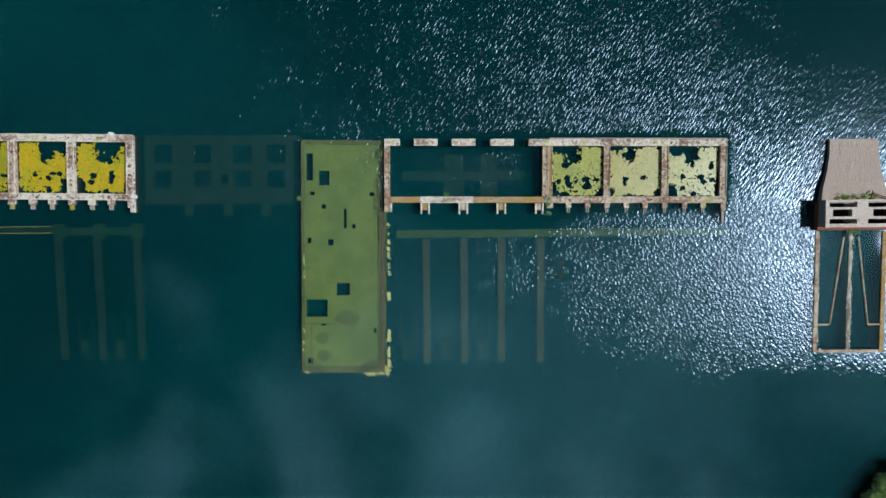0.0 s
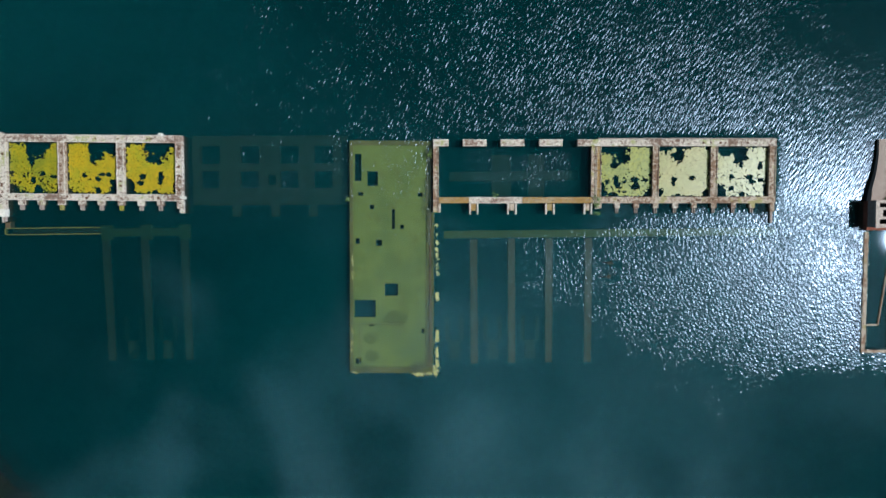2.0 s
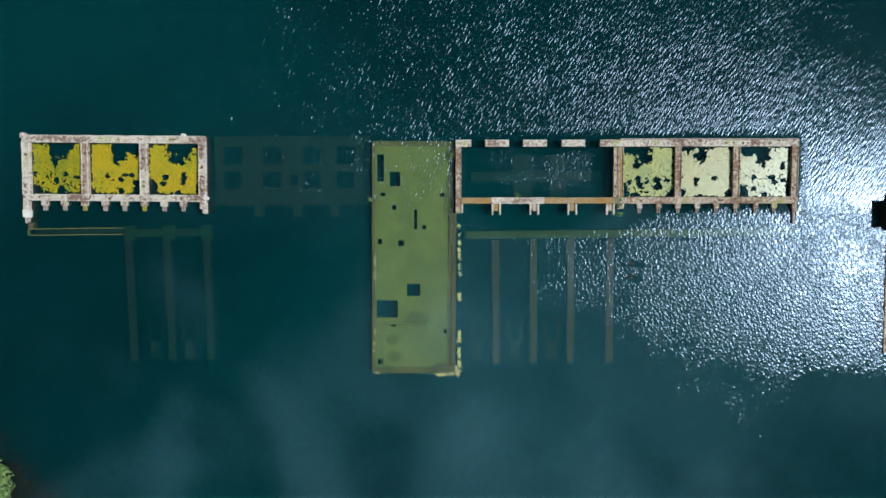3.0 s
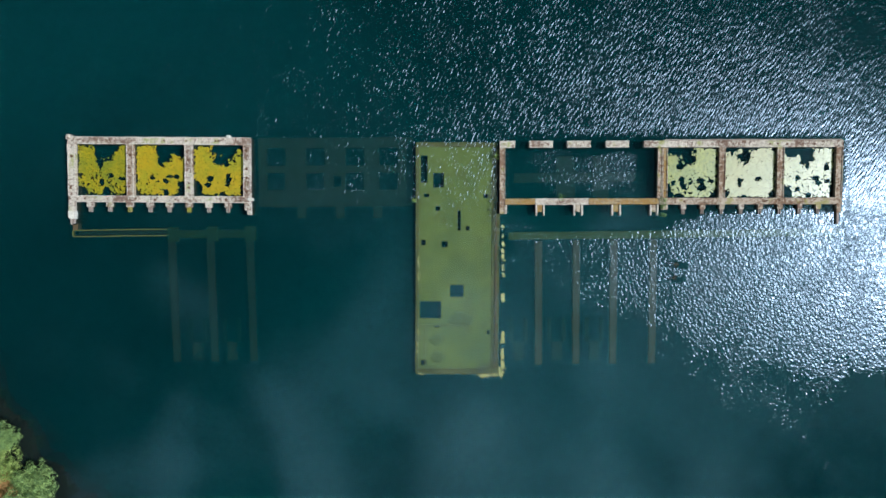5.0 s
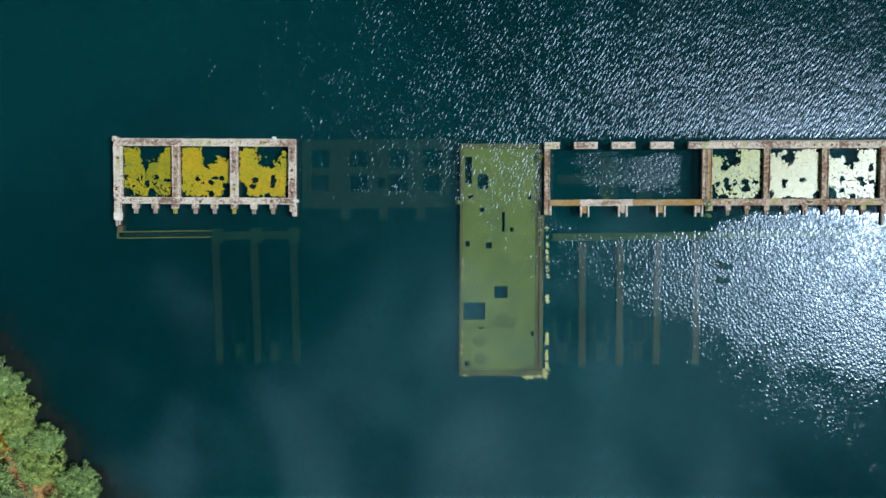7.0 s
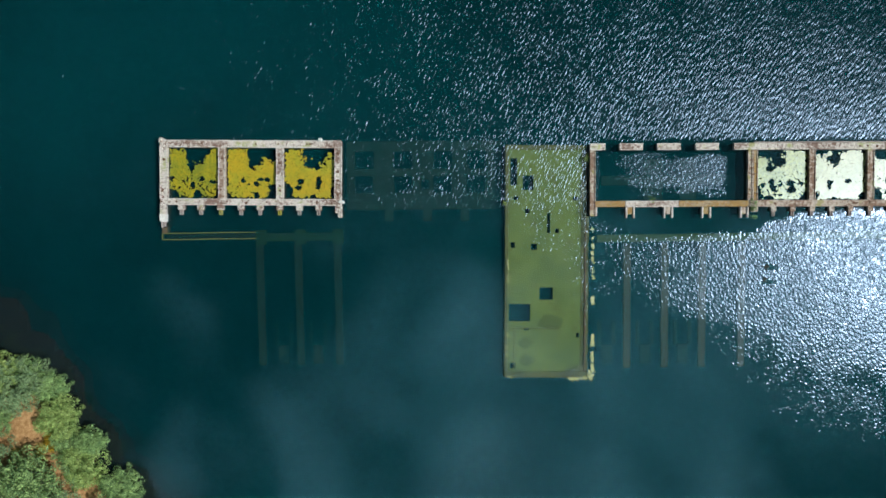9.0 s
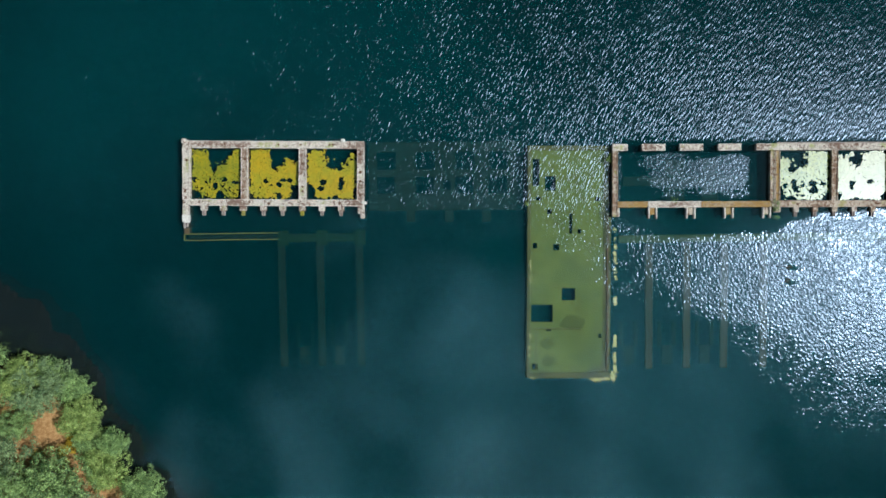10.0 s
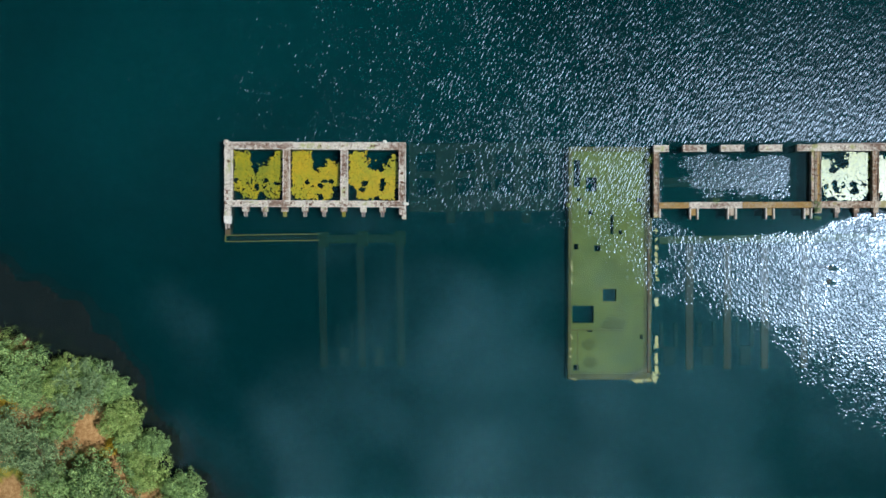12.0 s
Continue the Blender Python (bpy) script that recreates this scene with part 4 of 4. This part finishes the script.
def settling_tank():
    t = thing("settling_tank", pose(48.05, -9.2, 0, 0, 0, -0.3), "drowned settling tank with thin froth-lined walls and slanting rails", "tank")
    part("tank_wall", worn_box(-3.65, -3.2, -12.5, -0.02, -2.2, 0.10, 0.4, 0.07), CONCRETE_BROWN, t)
    part("tank_wall", worn_box(3.2, 3.7, -12.5, -0.02, -2.2, 0.12, 0.4, 0.05), CONCRETE_RUST, t)
    part("tank_wall", worn_box(-3.19, 3.19, -12.5, -12.2, -2.2, 0.10, 0.4, 0.04), CONCRETE_BROWN, t)
    part("middle_wall", worn_box(-0.16, 0.16, -12.19, -0.02, -2.2, 0.06, 0.4, 0.08), CONCRETE_WHITE, t)
    for s in (-1, 1):
        part("slant_rail", rod((s * 0.75, -0.6, 0.03), (s * 1.98, -9.6, 0.03), 0.11), CONCRETE_BROWN, t)
        part("slant_rail", rod((s * 1.98, -9.6, 0.03), (s * 3.18, -9.6, 0.03), 0.11), CONCRETE_BROWN, t)


settling_tank()


def snag(x, y, seed):
    """A bare forked branch stuck on a drowned beam, its tip just above the water."""
    rng = random.Random(seed)
    g = thing("snag", pose(x, y, 0, 0, 0, rng.uniform(-20, 20)), "dark bare forked branch poking out of the water", "branch")
    stem = join(rod((0, 0, -1.6), (0.25, 0.05, -0.05), 0.07), rod((0.25, 0.05, -0.05), (0.75, 0.12, 0.14), 0.06))
    part("stem", stem, BARK, g)
    part("twig", rod((0.25, 0.05, -0.05), (0.62, -0.22, 0.10), 0.04), BARK, g)
    part("twig", rod((0.40, 0.08, 0.02), (0.55, 0.36, 0.12), 0.035), BARK, g)


snag(18.0, -12.1, 1)
snag(17.9, -13.7, 2)
scatter_debris([(44.55, -9.6, 44.62, -21.4, 0.15, 900), (48.1, -9.5, 48.0, -21.4, 0.12, 900), (44.7, -21.5, 51.0, -21.6, 0.08, 160)], FROTH, "pale froth and scraps lining the tank walls", 15)


# ---- plants ----
def leaf_cloud(name, clumps, per_clump, size, material, rng, squash=0.8):
    """Many small leaf blades on the clumps of one crown."""
    verts, faces = [], []
    for cx, cy, cz, r in clumps:
        for i in range(int(per_clump * (r / 0.9) ** 2)):
            d = Vector((rng.gauss(0, 1), rng.gauss(0, 1), rng.gauss(0.35, 0.8)))
            d.normalize()
            p = Vector((cx, cy, cz)) + Vector((d.x, d.y, d.z * squash)) * r * rng.uniform(0.72, 1.12)
            n = (d + Vector((rng.gauss(0, 0.28), rng.gauss(0, 0.28), rng.gauss(0.12, 0.28)))).normalized()
            a = n.orthogonal().normalized()
            a = (Matrix.Rotation(rng.uniform(0, 6.28), 3, n) @ a)
            b = n.cross(a)
            s = size * rng.uniform(0.6, 1.3)
            base = len(verts)
            tip = n * s * 0.15
            verts += [tuple(p - a * s), tuple(p - b * s * 0.45 + tip), tuple(p + a * s), tuple(p + b * s * 0.45 + tip)]
            faces.append((base, base + 1, base + 2, base + 3))
    me = bpy.data.meshes.new(name)
    me.from_pydata(verts, [], faces)
    me.materials.append(material)
    return me


def limb_tree(height, radius, rng):
    """Tapered trunk with limbs."""
    bm = bmesh.new()

    def limb(a, b, r0, r1):
        a, b = Vector(a), Vector(b)
        m = Matrix.Translation((a + b) / 2) @ (b - a).to_track_quat("Z", "Y").to_matrix().to_4x4()
        bmesh.ops.create_cone(bm, cap_ends=True, segments=7, radius1=r0, radius2=r1, depth=(b - a).length, matrix=m)

    limb((0, 0, -0.4), (0.08, 0.05, height * 0.5), 0.16, 0.09)
    for i in range(7):
        a = i * 0.9 + rng.uniform(-0.2, 0.2)
        z = height * rng.uniform(0.22, 0.5)
        limb((0.04, 0.03, z), (radius * 0.62 * math.cos(a), radius * 0.62 * math.sin(a), z + height * rng.uniform(0.15, 0.32)), 0.06, 0.02)
    return bm


def tree_model(name, height, radius, material, seed, label, category, leaf=0.095, per=360):
    """Trunk and an uneven crown of clumps at several heights, with gaps between its lobes."""
    rng = random.Random(seed)
    t = thing(name, pose(0, 0, 0), label, category)
    clumps = []
    lobes = [(i * 1.05 + rng.uniform(-0.4, 0.4), rng.uniform(0.42, 0.78), rng.uniform(0.68, 1.05)) for i in range(6)] + [(0.0, 0.0, 1.08)]
    for a, out, tall in lobes:
        lx, ly = radius * out * math.cos(a), radius * out * math.sin(a)
        size = radius * rng.uniform(0.34, 0.52)
        count = int(8 + 9 * size)
        for i in range(count):
            b = i * 2.399
            rr = math.sqrt((i + 0.3) / count) * rng.uniform(0.85, 1.15)
            z = height * tall * (0.60 + 0.34 * (1 - rr * rr)) + rng.uniform(-0.45, 0.35)
            clumps.append((lx + size * rr * math.cos(b), ly + size * rr * math.sin(b), z, rng.uniform(0.22, 0.50)))
            if rr > 0.7:
                clumps.append((lx + size * 1.08 * math.cos(b + 0.4), ly + size * 1.08 * math.sin(b + 0.4), z * 0.62, rng.uniform(0.25, 0.5)))
    part("trunk", limb_tree(height, radius, rng), BARK, t)
    part("crown", leaf_cloud("crown", clumps, per, leaf, material, rng), material, t)
    return t


def plant_bank():
    mid = "rounded bushy green tree on the lake bank"
    models = {
        "mid": tree_model("tree", 5.2, 2.5, LEAF_MID, 21, mid, "tree"),
        "dark": tree_model("tree", 5.0, 2.5, LEAF_DARK, 22, "dark grey-green willow on the lake bank", "tree", 0.085, 420),
        "light": tree_model("tree", 4.3, 2.3, LEAF_LIGHT, 23, "light green tree on the lake bank", "tree"),
        "yellow": tree_model("shrub", 1.3, 1.5, LEAF_YELLOW, 24, "low yellow flowering shrub in a clearing", "shrub", 0.08, 260),
        "low": tree_model("shrub", 2.2, 1.5, LEAF_MID, 25, "low green shrub overhanging the water's edge", "shrub", 0.09, 330),
    }
    spots = (
        ("mid", -61.3, -20.4, 1.1), ("dark", -56.0, -22.9, 1.05), ("light", -51.9, -25.6, 0.92), ("dark", -61.8, -26.4, 1.05), ("dark", -58.6, -28.3, 0.95),
        ("mid", -53.0, -30.8, 0.95), ("light", -49.6, -30.8, 1.0), ("mid", -57.0, -31.4, 0.8), ("low", -49.0, -28.4, 0.9), ("dark", -62.0, -36.0, 0.9),
        ("light", -64.2, -19.3, 0.9), ("low", -55.9, -21.4, 0.95), ("low", -46.4, -32.9, 1.1), ("mid", -51.3, -28.0, 0.62), ("yellow", -64.0, -23.0, 1.0),
        ("mid", -60.0, -22.3, 0.8), ("low", -53.2, -22.6, 0.9), ("light", -57.8, -21.7, 0.85), ("dark", -51.5, -34.2, 1.0), ("mid", -46.6, -35.8, 0.95),
        ("yellow", -53.0, -28.3, 0.62), ("mid", -57.2, -25.8, 0.62), ("mid", -65.0, -20.4, 0.9), ("dark", -56.0, -34.6, 1.0),
    )
    rng = random.Random(9)
    group = "trees on the bank"
    more = []
    for i in range(400):
        x, y = rng.uniform(-86, -38), rng.uniform(-56, -8)
        inside = -66.5 < x and y > -35.5
        if inside or shore_south_west(x) - y < 2.0 or any(math.hypot(x - a, y - b) < 3.6 for _, a, b, _ in more):
            continue
        more.append((rng.choice(("mid", "dark", "light")), x, y, rng.uniform(0.85, 1.15)))
    for kind, x, y, s in (*spots, *more, ("low", 51.6, -35.2, 0.55), ("low", 50.6, -36.8, 0.6), ("low", 53.2, -34.0, 0.55), ("low", 53.6, -36.6, 0.6)):
        z = float(bank_height(np.float64(x), np.float64(y)))
        src = models[kind]
        x, y = (x - 0.9, y - 0.5) if x < 0 else (x, y)
        m = pose(x, y, max(z, -0.25), 0, 0, rng.uniform(0, 360))
        ob = copy_thing(src, m)
        ob.scale = (s * rng.uniform(0.9, 1.15), s * rng.uniform(0.9, 1.15), s * rng.uniform(0.75, 1.30))
        ob["group"] = group
    for src in models.values():
        for o in (*src.children_recursive, src):
            bpy.data.objects.remove(o)


plant_bank()


def shore_reeds():
    """Thin arching blades in bunches along the water's edge."""
    rng = random.Random(17)
    verts, faces = [], []
    for bunch in range(70):
        x = rng.uniform(-66.0, -44.5)
        y = float(shore_south_west(x)) + rng.uniform(-1.0, 0.9)
        for i in range(rng.randrange(14, 30)):
            bx, by = x + rng.gauss(0, 0.35), y + rng.gauss(0, 0.35)
            a, reach, tall = rng.gauss(0.55, 0.5), rng.uniform(0.4, 1.2), rng.uniform(0.9, 1.7)
            dx, dy, w = math.cos(a), math.sin(a), rng.uniform(0.018, 0.035)
            base = len(verts)
            for t in (0.0, 0.5, 1.0):
                px, py, pz = bx + dx * reach * t * t, by + dy * reach * t * t, -0.2 + tall * (1.6 * t - 0.6 * t * t)
                k = w * (1.0 - 0.85 * t)
                verts += [(px - dy * k, py + dx * k, pz), (px + dy * k, py - dx * k, pz + 0.01)]
            faces += [(base, base + 1, base + 3, base + 2), (base + 2, base + 3, base + 5, base + 4)]
    me = bpy.data.meshes.new("reeds")
    me.from_pydata(verts, [], faces)
    me.materials.append(LEAF_LIGHT)
    tagged(new("reeds", me), "thin light green reeds arching over the water's edge", "reeds", kind="stuff")


shore_reeds()


def tuft(x, y, z, r, seed, label, material=LEAF_MID, leaf=0.10, count=6, length=0.0):
    """A small weed plant rooted in the concrete."""
    rng = random.Random(seed)
    clumps = [(rng.uniform(-r, r), rng.uniform(-r - length, r + length), rng.uniform(0.05, 0.22), rng.uniform(0.14, 0.26)) for i in range(count)]
    me = leaf_cloud("plant", clumps, 420, leaf, material, rng)
    ob = new("plant", me)
    ob.location = (x, y, z)
    return tagged(ob, label, "plant", kind="stuff")


tuft(17.0, -6.2, 0.28, 0.22, 1, "green weed plant hanging over the concrete beam", LEAF_MID, 0.09, 12, 0.7)
tuft(0.25, -1.0, 0.02, 0.14, 2, "tuft of green weed at the wall foot", LEAF_LIGHT, 0.08, 5, 0.5)
tuft(6.8, -5.1, 0.26, 0.25, 3, "small grass tuft on the concrete beam", LEAF_LIGHT, 0.06, 4)
tuft(48.1, -9.0, 0.25, 0.5, 5, "green moss cushion at the brick base", LEAF_LIGHT, 0.08, 12)
for i in range(5):
    tuft(46.3 + i * 0.85, -5.75, 0.60, 0.3, 30 + i, "yellow-green grass tuft on the apron", LEAF_LIGHT, 0.08, 6)
tuft(-8.05, -5.4, -0.08, 0.10, 8, "round green weed cushion on the deck's rim", LEAF_LIGHT, 0.07, 4)
